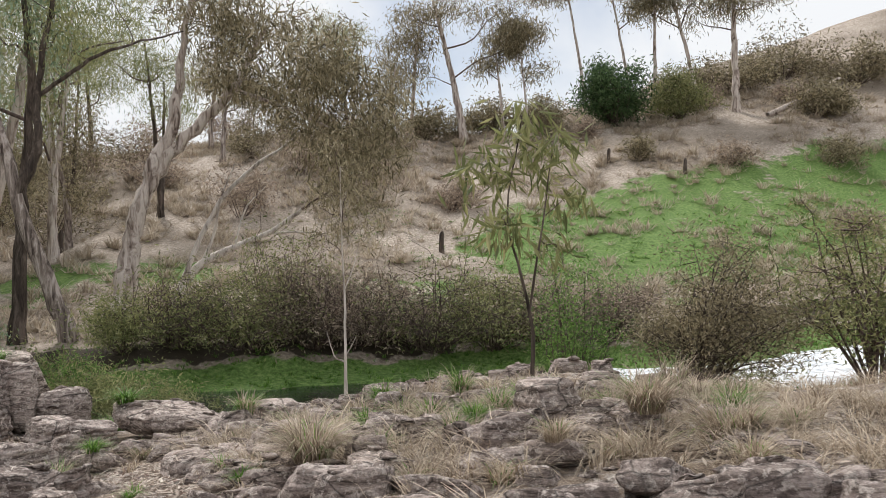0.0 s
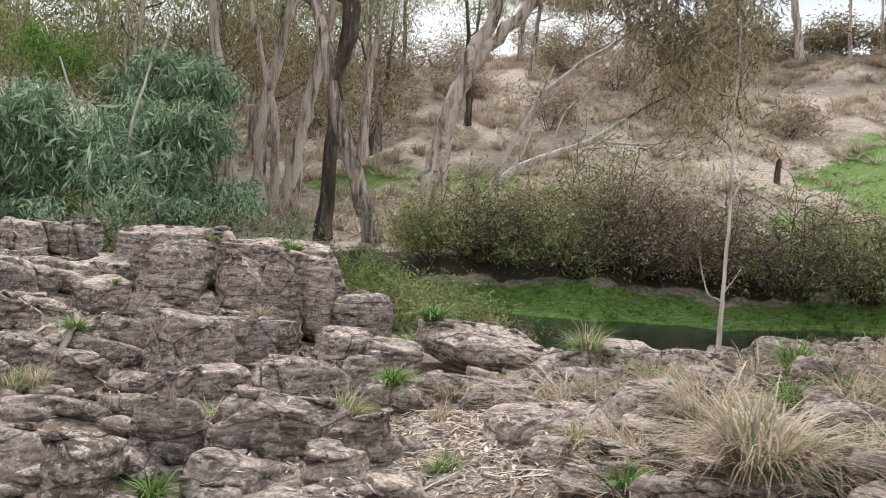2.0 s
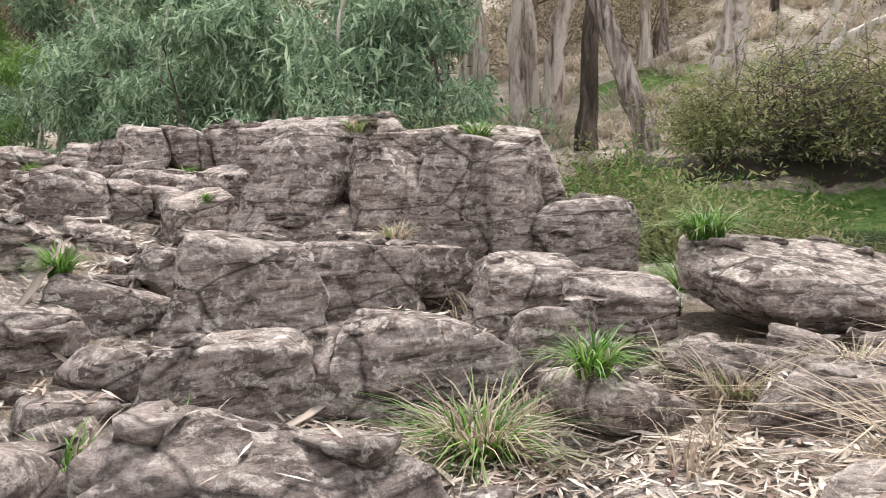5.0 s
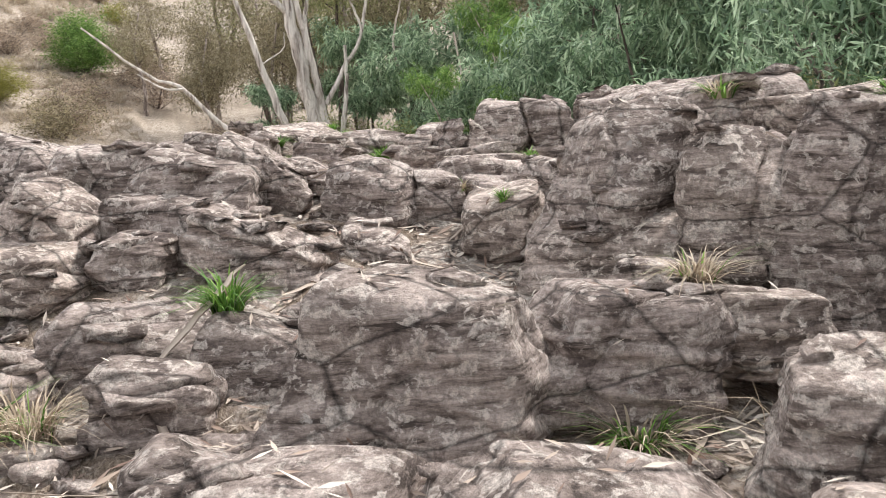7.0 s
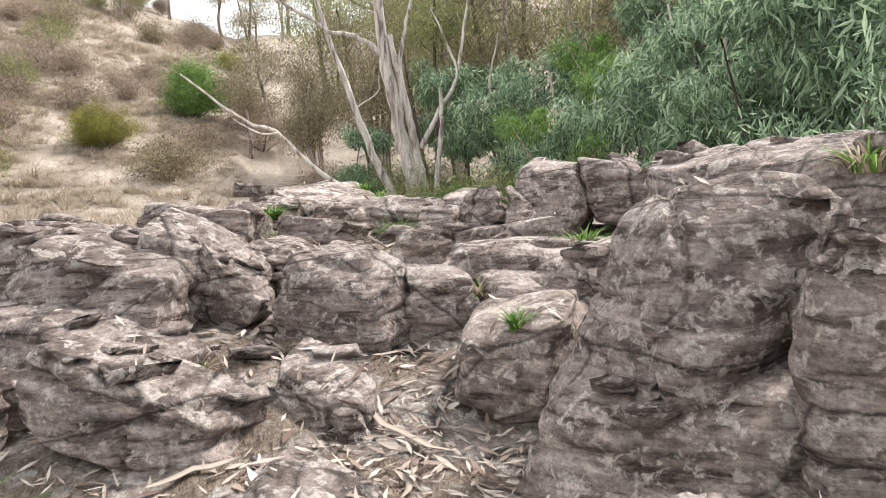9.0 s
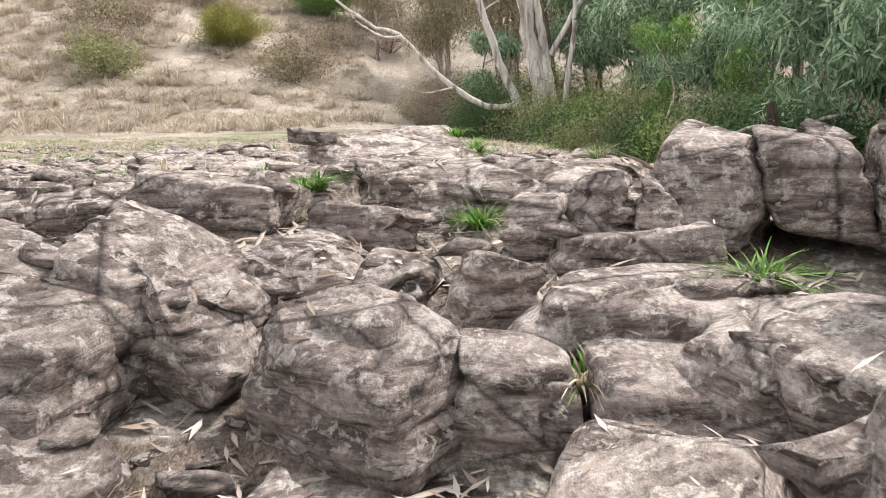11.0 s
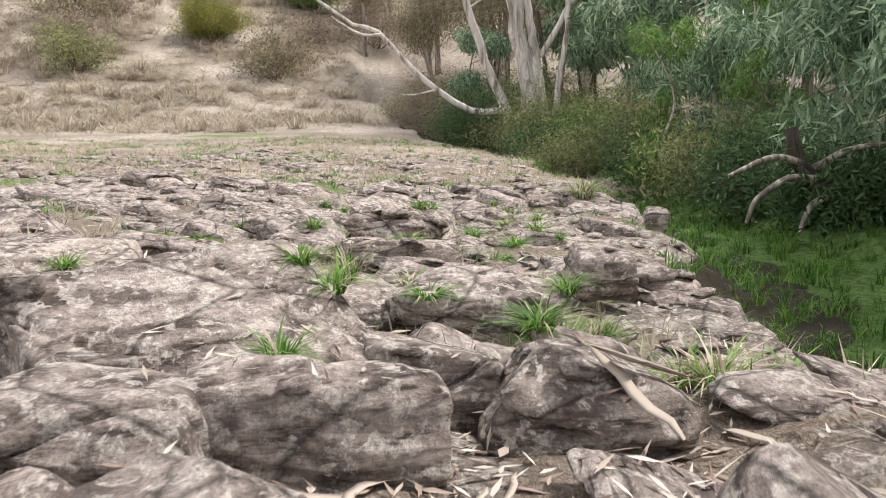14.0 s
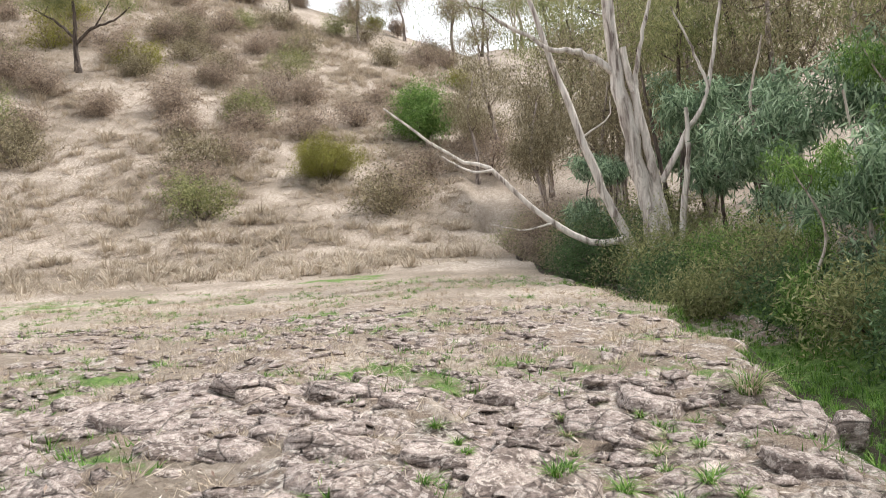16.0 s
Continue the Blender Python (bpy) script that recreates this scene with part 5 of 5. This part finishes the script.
part("trunk", tube(curve_through([(0.4, 1.9, 0.2), (0.2, 1.1, 0.22), (0, 0.3, 0.45), (-0.2, -0.3, 1.0), (-0.3, -0.5, 1.7)], 18), np.linspace(0.2, 0.12, 18), 10, 5, 0.3), BARK_DARK, fallen)
for k, line in enumerate([[(-0.1, -0.1, 0.8), (0.2, -0.7, 0.9), (0.3, -1.3, 0.6), (0.35, -1.5, 0.2)], [(-0.2, -0.2, 0.95), (-0.1, 0.5, 1.3), (0.2, 1.1, 1.4)], [(0, 0.1, 0.55), (0.3, -0.4, 0.4), (0.4, -0.6, 0.0)], [(-0.2, -0.3, 1.1), (0.1, -1.0, 1.25), (0.3, -1.8, 1.0)]]):
    part("root", tube(curve_through(line, 10), np.linspace(0.08, 0.03, 10), 7, k, 0.3), BARK_MOTTLED, fallen)

# ---- scrub on the dry hillside ----
hill_tree = tree("hill_tree", "small dark wattle with spreading limbs on the dry hillside", -104.2, -32.4,
     [([(0, 0, 0), (0, 0, 1.6), (0.1, 0.2, 3.2), (0, 0.3, 5.2)], 0.24, 0.1)],
     [(0, -2, 5.4, 1.4, 1.8, 1.0), (0, 1, 6.2, 1.6, 2.2, 1.2), (0, 3.4, 4.8, 1.2, 1.6, 0.8), (0, 0, 7.4, 1.4, 2.2, 1)], BARK_DARK, LEAF_OLIVE, 90, 110, 0.28, 0.45, 140,
     limbs=[([(0, 0, 2.0), (0, 1.4, 3.0), (0, 3.2, 3.4), (0, 4.6, 4.2)], 0.14, 0.04), ([(0, 0, 2.6), (0, -1.4, 4.0), (0, -2.8, 5.0)], 0.12, 0.04), ([(0, 1.6, 3.0), (0, 2.6, 4.2), (0, 3.4, 5.2)], 0.07, 0.02)], z=float(land(-104.2, -32.4)), category="tree")
hill_tree.matrix_world = hill_tree.matrix_world @ Matrix.Scale(1.45, 4)
shrub("hill_bush", "rounded yellow-green bush on dry grass", -84.9, -2.6, 4.9, 4.2, LEAF_LIME, 30, 170, 0.17, 150, spread=0.36, twig_r=0.04, z=float(land(-84.9, -2.6)), low=0.3)
shrub("hill_bush", "light green leafy bush high on the slope", -102.6, 4.5, 6.1, 6.7, LEAF_GREEN, 28, 100, 0.3, 151, spread=0.6, twig_r=0.04, z=float(land(-102.6, 4.5)), low=0.2)
HR = np.random.default_rng(11)
placed = 0
while placed < 190:
    x, y = HR.uniform(-167, -68), HR.uniform(-85, 12)
    s = -0.94 * (x + 12) - 0.34 * (y - 12.4) - 50.7
    if s < 14 or abs(x + 84.9) + abs(y + 2.6) < 8:
        continue
    leaf = [LEAF_DRY, LEAF_BROWN, LEAF_DRY, LEAF_OLIVE, LEAF_DRY][HR.integers(0, 5)] if placed % 15 else LEAF_LIME
    w = HR.uniform(2.9, 6.4)
    shrub("hill_bush", {LEAF_DRY: "grey-brown dry bush on the hillside", LEAF_BROWN: "brown twiggy bush on the hillside", LEAF_OLIVE: "olive bush on the dry hillside", LEAF_LIME: "small yellow-green bush on the hillside"}[leaf],
          x, y, w, w * HR.uniform(0.5, 0.9), leaf, 12, 44, 0.3, 200 + placed, spread=0.46, twig_r=0.035, z=float(land(x, y)), group="bushes on the dry hillside", low=0.15)
    placed += 1
placed = 0
while placed < 52:
    x, y = HR.uniform(-40, 40), HR.uniform(44, 86)
    w = HR.uniform(1.8, 4.2) * (1.5 if x < -4 else 0.8)
    if x > -4 and HR.random() < 0.6:
        continue
    shrub("slope_bush", "brown twiggy scrub on the grassy slope", x, y, w, w * HR.uniform(0.6, 1.0), LEAF_DRY if HR.random() < 0.6 else LEAF_BROWN, 10, 26, 0.28, 300 + placed, spread=0.34, twig_r=0.03, z=float(land(x, y)), group="scrub on the far slope", low=0.15)
    placed += 1
for k, (x, y) in enumerate([(-19.3, 43.9), (0.0, 44), (12.2, 62), (16.5, 58)]):
    st = tagged(new("stump"), "short dark burnt stump in the grass", "stump", "dark stumps on the slope")
    st.matrix_world = pose(x, y, float(land(x, y)))
    part("stem", tube([(0, 0, -0.3), (0, 0, 0.4), (0.04, 0.02, 1.0), (0.05, 0, 1.15)], [0.16, 0.14, 0.13, 0.06], 9, k, 0.4), BARK_DARK, st)

# ---- grass in the mass ----
def far_slope(x, y, u):
    d = y - creek_y(x) - np.interp(x, CX, CW)
    n = fbm(x / 5, y / 5, 11.0)
    g = smooth01((d - 8) / 4) * smooth01((36 - d) / 8) * smooth01((x + 4) / 6 + n)
    return (d > 5) & (u > 0.62 * g) & (fbm(x / 3.5, y / 3.5, 21.0) > -0.22)


def left_hill(x, y, u):
    s = -0.94 * (x + 12) - 0.34 * (y - 12.4) - 50.7
    e = creek_y(x) - np.interp(x, CX, CW) - y
    return (s > -6) & (e > 1.5) & (u < 0.35 + np.clip((s + 6) / 12, 0, 1))


field("dry_grass", "pale dry tussock grass over the far slope", scatter(9000, -45, 50, 22, 86, 1, far_slope, (0.5, 1.5)), 18, 0.65, 0.65, STRAW_FAR, 1, 0.055, 1)
field("dry_grass", "big pale tussocks on the far slope", scatter(2600, -45, 50, 25, 86, 14, lambda x, y, u: far_slope(x, y, np.minimum(1.0, u * 1.35)), (0.5, 1.5)), 44, 0.8, 0.85, STRAW_FAR, 14, 0.05, 2)
field("dry_grass", "pale dry grass on the hillside", scatter(20000, -150, -42, -75, 16, 2, left_hill, (0.5, 1.3)), 14, 0.8, 0.7, STRAW_FAR, 2, 0.05, 1)
field("dry_grass", "big grey-brown tussocks on the hillside", scatter(5200, -150, -52, -75, 14, 15, lambda x, y, u: left_hill(x, y, u) & (fbm(x / 6, y / 6, 23.0) > -0.1), (0.6, 1.7)), 40, 1.0, 0.9, STRAW_FAR, 15, 0.05, 2)
field("green_grass", "short green grass along the far bank", scatter(2600, -14, 14, 19, 27, 3, lambda x, y, u: (lambda d: (d > -0.25) & (d < 2.8))(y - creek_y(x) - np.interp(x, CX, CW)), (0.6, 1.3)), 16, 0.16, 0.22, GRASS, 3, 0.012)
field("green_grass", "green meadow grass on the far slope", scatter(4200, -20, 34, 26, 52, 4, lambda x, y, u: (lambda d: (d > 7) & (d < 32) & (u < smooth01((x + 6) / 8 + fbm(x / 5, y / 5, 11.0))))(y - creek_y(x) - np.interp(x, CX, CW)), (0.6, 1.2)), 12, 0.3, 0.22, GRASS, 4, 0.05, 1)
field("green_grass", "tall green grass in the creek bed downstream", scatter(3200, -48, -12, 14, 22, 5, lambda x, y, u: (lambda e, d: (e < 0.9) & (d < 1.6))(creek_y(x) - np.interp(x, CX, CW) - y, y - creek_y(x) - np.interp(x, CX, CW)), (0.6, 1.4)), 18, 0.22, 0.34, GRASS, 5, 0.014)
field("green_grass", "green grass on the near edge of the rapids", scatter(1500, 2.5, 12, 11, 18.5, 6, lambda x, y, u: (lambda e: (e < 3.2) & (e > 0.0))(creek_y(x) - np.interp(x, CX, CW) - y), (0.6, 1.3)), 16, 0.18, 0.3, GRASS, 6, 0.012)
field("dry_grass", "thin dry grass between the rocks downstream", scatter(14000, -56, -12.5, -12, 17.5, 7, lambda x, y, u: (rocky(x, y) > 0.2) & (fbm(x / 1.3, y / 1.3, 31.0) > 0.0), (0.5, 1.2)), 12, 0.26, 0.28, STRAW, 7, 0.018, 1)
field("green_grass", "short green grass in patches on the rock flat", scatter(11000, -56, -12.5, -12, 17.5, 8, lambda x, y, u: (rocky(x, y) > 0.2) & (fbm(x / 1.7, y / 1.7, 41.0) > 0.1), (0.5, 1.2)), 14, 0.22, 0.2, GRASS, 8, 0.02, 1)
field("dry_grass", "straw grass between rocks and creek", scatter(420, -6, 6, 8, 17.5, 9, lambda x, y, u: (fbm(x / 1.8, y / 1.8, 51.0) > 0.0) & ((y > 10.5) | (x > 0.2)), (0.6, 1.4)), 26, 0.28, 0.4, STRAW, 9, 0.011, 3)
field("green_grass", "green grass between rocks and creek", scatter(360, -6, 6, 9.5, 17.5, 10, lambda x, y, u: fbm(x / 1.6, y / 1.6, 61.0) > 0.08, (0.6, 1.4)), 22, 0.18, 0.26, GRASS, 10, 0.009, 3)

field("dry_grass", "long dry straw tangled over the rocks", scatter(520, -3.2, 6, 5.8, 12.5, 12, lambda x, y, u: (off_way(x, y) > 0.7) & (fbm(x / 1.3, y / 1.3, 71.0) > -0.12), (0.6, 1.5)), 40, 0.36, 0.36, STRAW, 12, 0.011, 3, 0.9)

# ---- single tufts ----
DRY, MIXED, LUSH = [(STRAW, 0.92), (GRASS, 0.08)], [(STRAW, 0.55), (GRASS, 0.45)], [(GRASS, 0.9), (STRAW, 0.1)]
TUFTS = [  # x, y, radius, height, blades, kind
    (-1.3, 8.3, 0.62, 0.66, 640, 0), (-1.65, 10.3, 0.6, 0.62, 560, 0), (-5.46, 14.3, 0.5, 0.4, 360, 2), (-3.3, 14.7, 0.4, 0.6, 300, 2), (-7.1, 9.05, 0.32, 0.36, 240, 1), (2.5, 7.8, 0.6, 0.6, 520, 0), (1.95, 8.5, 0.6, 0.62, 560, 0), (2.75, 10.6, 0.4, 0.95, 260, 0), (1.5, 7.8, 0.36, 0.4, 220, 0), (0.05, 9.3, 0.4, 0.42, 260, 1), (0.6, 10.2, 0.4, 0.5, 220, 1),
    (-3.2, 13.9, 0.3, 0.5, 220, 2), (-4.9, 13.3, 0.42, 0.36, 320, 2), (-4.7, 10.4, 0.42, 0.42, 360, 1), (-4.42, 10.85, 0.26, 0.3, 180, 2), (-4.05, 11.5, 0.36, 0.34, 220, 0), (-6.5, 11.95, 0.24, 0.26, 160, 0),
    (-7.4, 10.12, 0.22, 0.28, 190, 2), (-5.5, 9.6, 0.22, 0.24, 110, 1), (-5.5, 9.1, 0.26, 0.24, 130, 1), (-6.15, 11.45, 0.26, 0.3, 220, 1), (-7.1, 9.3, 0.28, 0.34, 220, 0), (-7.3, 12.05, 0.2, 0.14, 120, 2),
    (-7.0, 12.2, 0.24, 0.2, 170, 2), (-6.82, 12.38, 0.22, 0.18, 130, 1), (-9.1, 10.6, 0.12, 0.14, 60, 1), (-9.4, 12.0, 0.18, 0.16, 120, 1), (-9.9, 12.75, 0.26, 0.16, 150, 2), (-9.7, 12.9, 0.22, 0.14, 110, 2), (-12.7, 11.9, 0.16, 0.18, 90, 2),
    (-11.74, 11.84, 0.16, 0.2, 110, 2), (-12.4, 10.8, 0.14, 0.16, 80, 2), (-11.3, 11.4, 0.18, 0.13, 110, 2), (-11.5, 10.95, 0.12, 0.12, 60, 2), (-15.0, 12.0, 0.16, 0.34, 90, 1), (-14.9, 11.7, 0.22, 0.16, 130, 2), (-13.9, 12.9, 0.2, 0.2, 110, 1), (-13.3, 13.5, 0.24, 0.24, 130, 1),
    (-15.6, 10.1, 0.2, 0.16, 110, 2), (-15.1, 10.5, 0.2, 0.16, 110, 2), (-14.5, 11.4, 0.2, 0.16, 110, 2), (-14.2, 13.05, 0.24, 0.2, 130, 2), (-17.1, 13.9, 0.24, 0.22, 130, 1), (-13.5, 11.9, 0.16, 0.14, 80, 2), (-14.2, 11.75, 0.24, 0.22, 170, 2), (-13.95, 12.98, 0.24, 0.2, 150, 2), (-13.2, 13.6, 0.26, 0.26, 160, 1), (-11.14, 11.85, 0.2, 0.2, 140, 2), (-11.68, 11.0, 0.2, 0.16, 120, 2), (-11.32, 11.1, 0.16, 0.14, 90, 2), (-18.8, 13.5, 0.26, 0.22, 140, 2), (-19.2, 13.1, 0.24, 0.18, 110, 2), (-22.8, 15.1, 0.5, 0.45, 260, 1),
    (-2.7, 11.4, 0.34, 0.4, 200, 0), (-2.5, 9.6, 0.2, 0.28, 120, 1), (-3.6, 11.75, 0.3, 0.28, 170, 0), (-3.3, 9.15, 0.2, 0.18, 110, 1), (-4.9, 8.0, 0.24, 0.24, 130, 2), (-2.2, 12.3, 0.34, 0.42, 220, 1), (-1.9, 11.6, 0.3, 0.36, 200, 0), (-0.6, 11.3, 0.34, 0.4, 220, 1),
    (-0.2, 10.6, 0.4, 0.45, 260, 1), (1.0, 10.6, 0.4, 0.5, 260, 2), (-1.0, 10.9, 0.3, 0.4, 200, 2), (0.3, 9.6, 0.3, 0.4, 200, 2), (1.9, 10.0, 0.4, 0.5, 240, 1), (3.4, 10.2, 0.4, 0.4, 240, 1), (3.0, 9.2, 0.36, 0.4, 220, 2), (-0.7, 8.9, 0.28, 0.34, 180, 1), (2.6, 7.6, 0.36, 0.4, 220, 0), (0.4, 7.0, 0.3, 0.3, 200, 0), (-2.9, 12.6, 0.36, 0.5, 240, 1), (-0.9, 12.2, 0.36, 0.5, 220, 2), (0.2, 11.8, 0.4, 0.55, 240, 1),
    (-7.0, 13.6, 0.3, 0.3, 160, 2), (-8.0, 13.2, 0.24, 0.2, 130, 1), (-3.3, 9.0, 0.16, 0.14, 80, 2), (3.3, 8.3, 0.34, 0.36, 220, 0), (2.3, 6.6, 0.36, 0.36, 240, 0), (0.9, 7.4, 0.3, 0.34, 200, 0), (-0.3, 7.2, 0.3, 0.3, 180, 0), (1.2, 11.3, 0.4, 0.5, 240, 1), (-2.0, 8.4, 0.2, 0.2, 110, 2), (-8.42, 11.9, 0.1, 0.14, 50, 2),
]
KIND = [(DRY, "arching tussock of dry straw-coloured grass"), (MIXED, "tussock of mixed straw and green grass"), (LUSH, "fresh green tuft of grass in a rock crack")]
SCATTER = random.Random(77)
for k in range(44):
    x = SCATTER.uniform(-22.0, -13.4)
    TUFTS.append((x, SCATTER.uniform(10.6, 13.6) + (-13.4 - x) * 0.08, SCATTER.uniform(0.12, 0.24), SCATTER.uniform(0.1, 0.18), 80, SCATTER.choice((1, 2, 2))))
for k, (x, y, r, h, n, kind) in enumerate(TUFTS):
    tuft(KIND[kind][1], x, y, r, h, n, KIND[kind][0], k, 0.011 if kind == 0 else 0.013)
for k, (x, y, h) in enumerate([(0.1, 17.0, 1.0), (0.7, 17.2, 1.1), (1.3, 17.0, 0.9), (-0.5, 17.3, 0.8), (1.9, 17.5, 1.0), (0.4, 17.6, 0.9)]):
    tuft("upright dark green reeds at the pool's edge", x, y, 0.4, h, 70, [(GRASS, 0.85), (STRAW, 0.15)], 700 + k, 0.016, arch=0.25, name="reeds", group="reeds at the pool's edge", z=-1.0)

# ---- loose small stones ----
SR = np.random.default_rng(31)
geos = []
v7, f7 = cube_grid(2)
r7 = (np.abs(v7) ** 4).sum(1) ** 0.25
for k in range(2600):
    x, y = SR.uniform(-36, -11.5) if k % 3 else SR.uniform(-12, 3), SR.uniform(5 if k % 3 == 0 else -4, 15.5)
    if rocky(x, y) < 0.3 or off_way(x, y) < 0.25:
        continue
    sz = SR.uniform(0.08, 0.34) * (1 if k % 3 else 0.7)
    p = v7 / r7[:, None] * [sz * 0.5 * SR.uniform(0.7, 1.2), sz * 0.5 * SR.uniform(0.8, 1.7), sz * 0.14] + SR.normal(0, 0.07 * sz, v7.shape)
    m = np.array(pose(x, y, top(x, y)[0] + 0.01 * sz, SR.uniform(-22, 4), SR.uniform(-10, 10), SR.uniform(0, 50)))
    geos.append((p @ m[:3, :3].T + m[:3, 3], f7))
tagged(new("small_stones", mesh_data("small_stones", *join(geos), ROCK)), "small flat broken stones strewn over the rock flat", "stones", kind="stuff")

# ---- litter: fallen leaves and bark ----
def strip(length, width, bend, curl, rr, n=7):
    """A curled strip of bark with thickness."""
    t = np.linspace(-0.5, 0.5, n)
    c = np.stack([t * length, bend * length * (t**2 - 0.08) + 0.02 * length * rr.normal(0, 1, n), curl * length * (t**2) + 0.004], 1)
    w = width * (1 - (2 * np.abs(t)) ** 3 * 0.7)
    prof = [(-0.5, 0.25), (0, 0), (0.5, 0.25), (0, 0.1)]
    v = np.stack([c + np.stack([0 * t, w * a, w * b], 1) for a, b in prof], 1).reshape(-1, 3)
    f = [[i * 4 + j, i * 4 + (j + 1) % 4, (i + 1) * 4 + (j + 1) % 4, (i + 1) * 4 + j] for i in range(n - 1) for j in range(4)]
    return v, f + [[0, 1, 2, 3], [(n - 1) * 4 + k for k in (3, 2, 1, 0)]]


def laid(x, y, turn, lift=0.004):
    z, nr = top(x, y)
    q = Vector((0, 0, 1)).rotation_difference(nr).to_matrix().to_4x4()
    return Matrix.Translation((x, y, z + lift)) @ q @ pose(0, 0, 0, 0, 0, turn)


LR = np.random.default_rng(21)
LEAF_V = np.array([(-0.5, 0, 0.02), (-0.1, 0.09, 0.05), (0.5, 0.02, 0.0), (-0.1, -0.07, 0.0)])
vs, fs, count = [], [], 0
for k in range(38000):
    if k > 35500:
        x, y = LR.uniform(-20, -11.5), LR.uniform(8.5, 14.6)
    elif LR.random() < 0.55:
        u = LR.random()
        x = np.interp(u, [0, 0.3, 0.6, 0.85, 1], [-1.5, -3.6, -5.6, -8.5, -13]) + LR.normal(0, 0.6)
        y = np.interp(x, [-13, -9.2, -7.4, -5.1, -3.4, -2.8, -1.5], [12.0, 11.6, 11.2, 10.4, 10.0, 9.6, 9.5]) + LR.normal(0, 0.9)
    else:
        x, y = LR.uniform(-30, 3) if LR.random() < 0.8 else LR.uniform(-14, -6), LR.uniform(6, 15.5)
    z, nr = top(x, y)
    zl = float(land(x, y))
    if nr.z < 0.8 or LR.random() > np.clip(1.1 - (z - zl + 0.12) * 3.2, 0.06, 1):
        continue
    m = np.array(laid(x, y, LR.uniform(0, 360), 0.006 + 0.02 * LR.random()))
    ln = LR.uniform(0.05, 0.11) * (1.5 if LR.random() < 0.15 else 1)
    tw = LR.normal(0, 0.25)
    p = LEAF_V * [ln, ln * LR.uniform(0.7, 1.4), ln] + np.array([0, 0, 0]) + np.outer(LEAF_V[:, 0] * ln, [0, 0, tw])
    vs.append(p @ m[:3, :3].T + m[:3, 3])
    fs += [[count, count + 1, count + 2], [count, count + 2, count + 3]]
    count += 4
tagged(new("leaf_litter", mesh_data("leaf_litter", np.concatenate(vs), fs, LITTER, False)), "pale dry gum leaves strewn between the rocks", "leaf litter", kind="stuff")

STRIPS = []
for k in range(150):
    for _ in range(30):
        x = LR.uniform(-13, -1.5)
        y = np.interp(x, [-13, -9.2, -7.4, -5.1, -3.4, -2.8, -1.5], [12.2, 11.6, 11.1, 10.4, 10.0, 9.6, 9.5]) + LR.normal(0, 0.9)
        if top(x, y)[0] - float(land(x, y)) < 0.12 and top(x, y)[1].z > 0.75:
            break
    ln = LR.uniform(0.18, 0.6)
    v, f = strip(ln, LR.uniform(0.016, 0.04), LR.normal(0, 0.35), LR.uniform(0, 0.15), LR)
    ob = new("bark_strip", mesh_data("bark_strip", v, f, LITTER))
    ob.matrix_world = laid(x, y, LR.uniform(0, 360), 0.012)
    tagged(ob, "curled pale strip of fallen gum bark on the rocks", "bark", "fallen bark strips")
for x, y, turn, tilt, ln, w in [(-11.2, 11.5, 60, -5, 0.36, 0.05), (-12.6, 13.1, 120, 0, 0.5, 0.07), (-12.46, 13.04, 35, 0, 0.42, 0.045), (-5.5, 10.2, 100, -6, 0.55, 0.05), (-10.4, 11.6, 10, -6, 0.4, 0.05)]:
    v, f = strip(ln, w, 0.05, 0.06, LR)
    ob = new("bark_slab", mesh_data("bark_slab", v, f, LITTER))
    ob.matrix_world = laid(x, y, turn, 0.03) @ pose(0, 0, 0, 0, tilt, 0)
    tagged(ob, "broad curved slab of pale fallen bark leaning on a rock", "bark", "slabs of fallen bark")
# the long slab of bark that leans across a tuft between the low ribs
v, f = strip(0.62, 0.075, 0.03, 0.03, LR, 11)
ob = new("bark_slab", mesh_data("bark_slab", v, f, LITTER))
ob.matrix_world = Matrix.Translation((-7.36, 10.0, -0.1)) @ Vector((-0.12, 0.42, 0.36)).to_track_quat("X", "Z").to_matrix().to_4x4()
tagged(ob, "long pale slab of bark leaning over a grass tuft between rocks", "bark", "slabs of fallen bark")
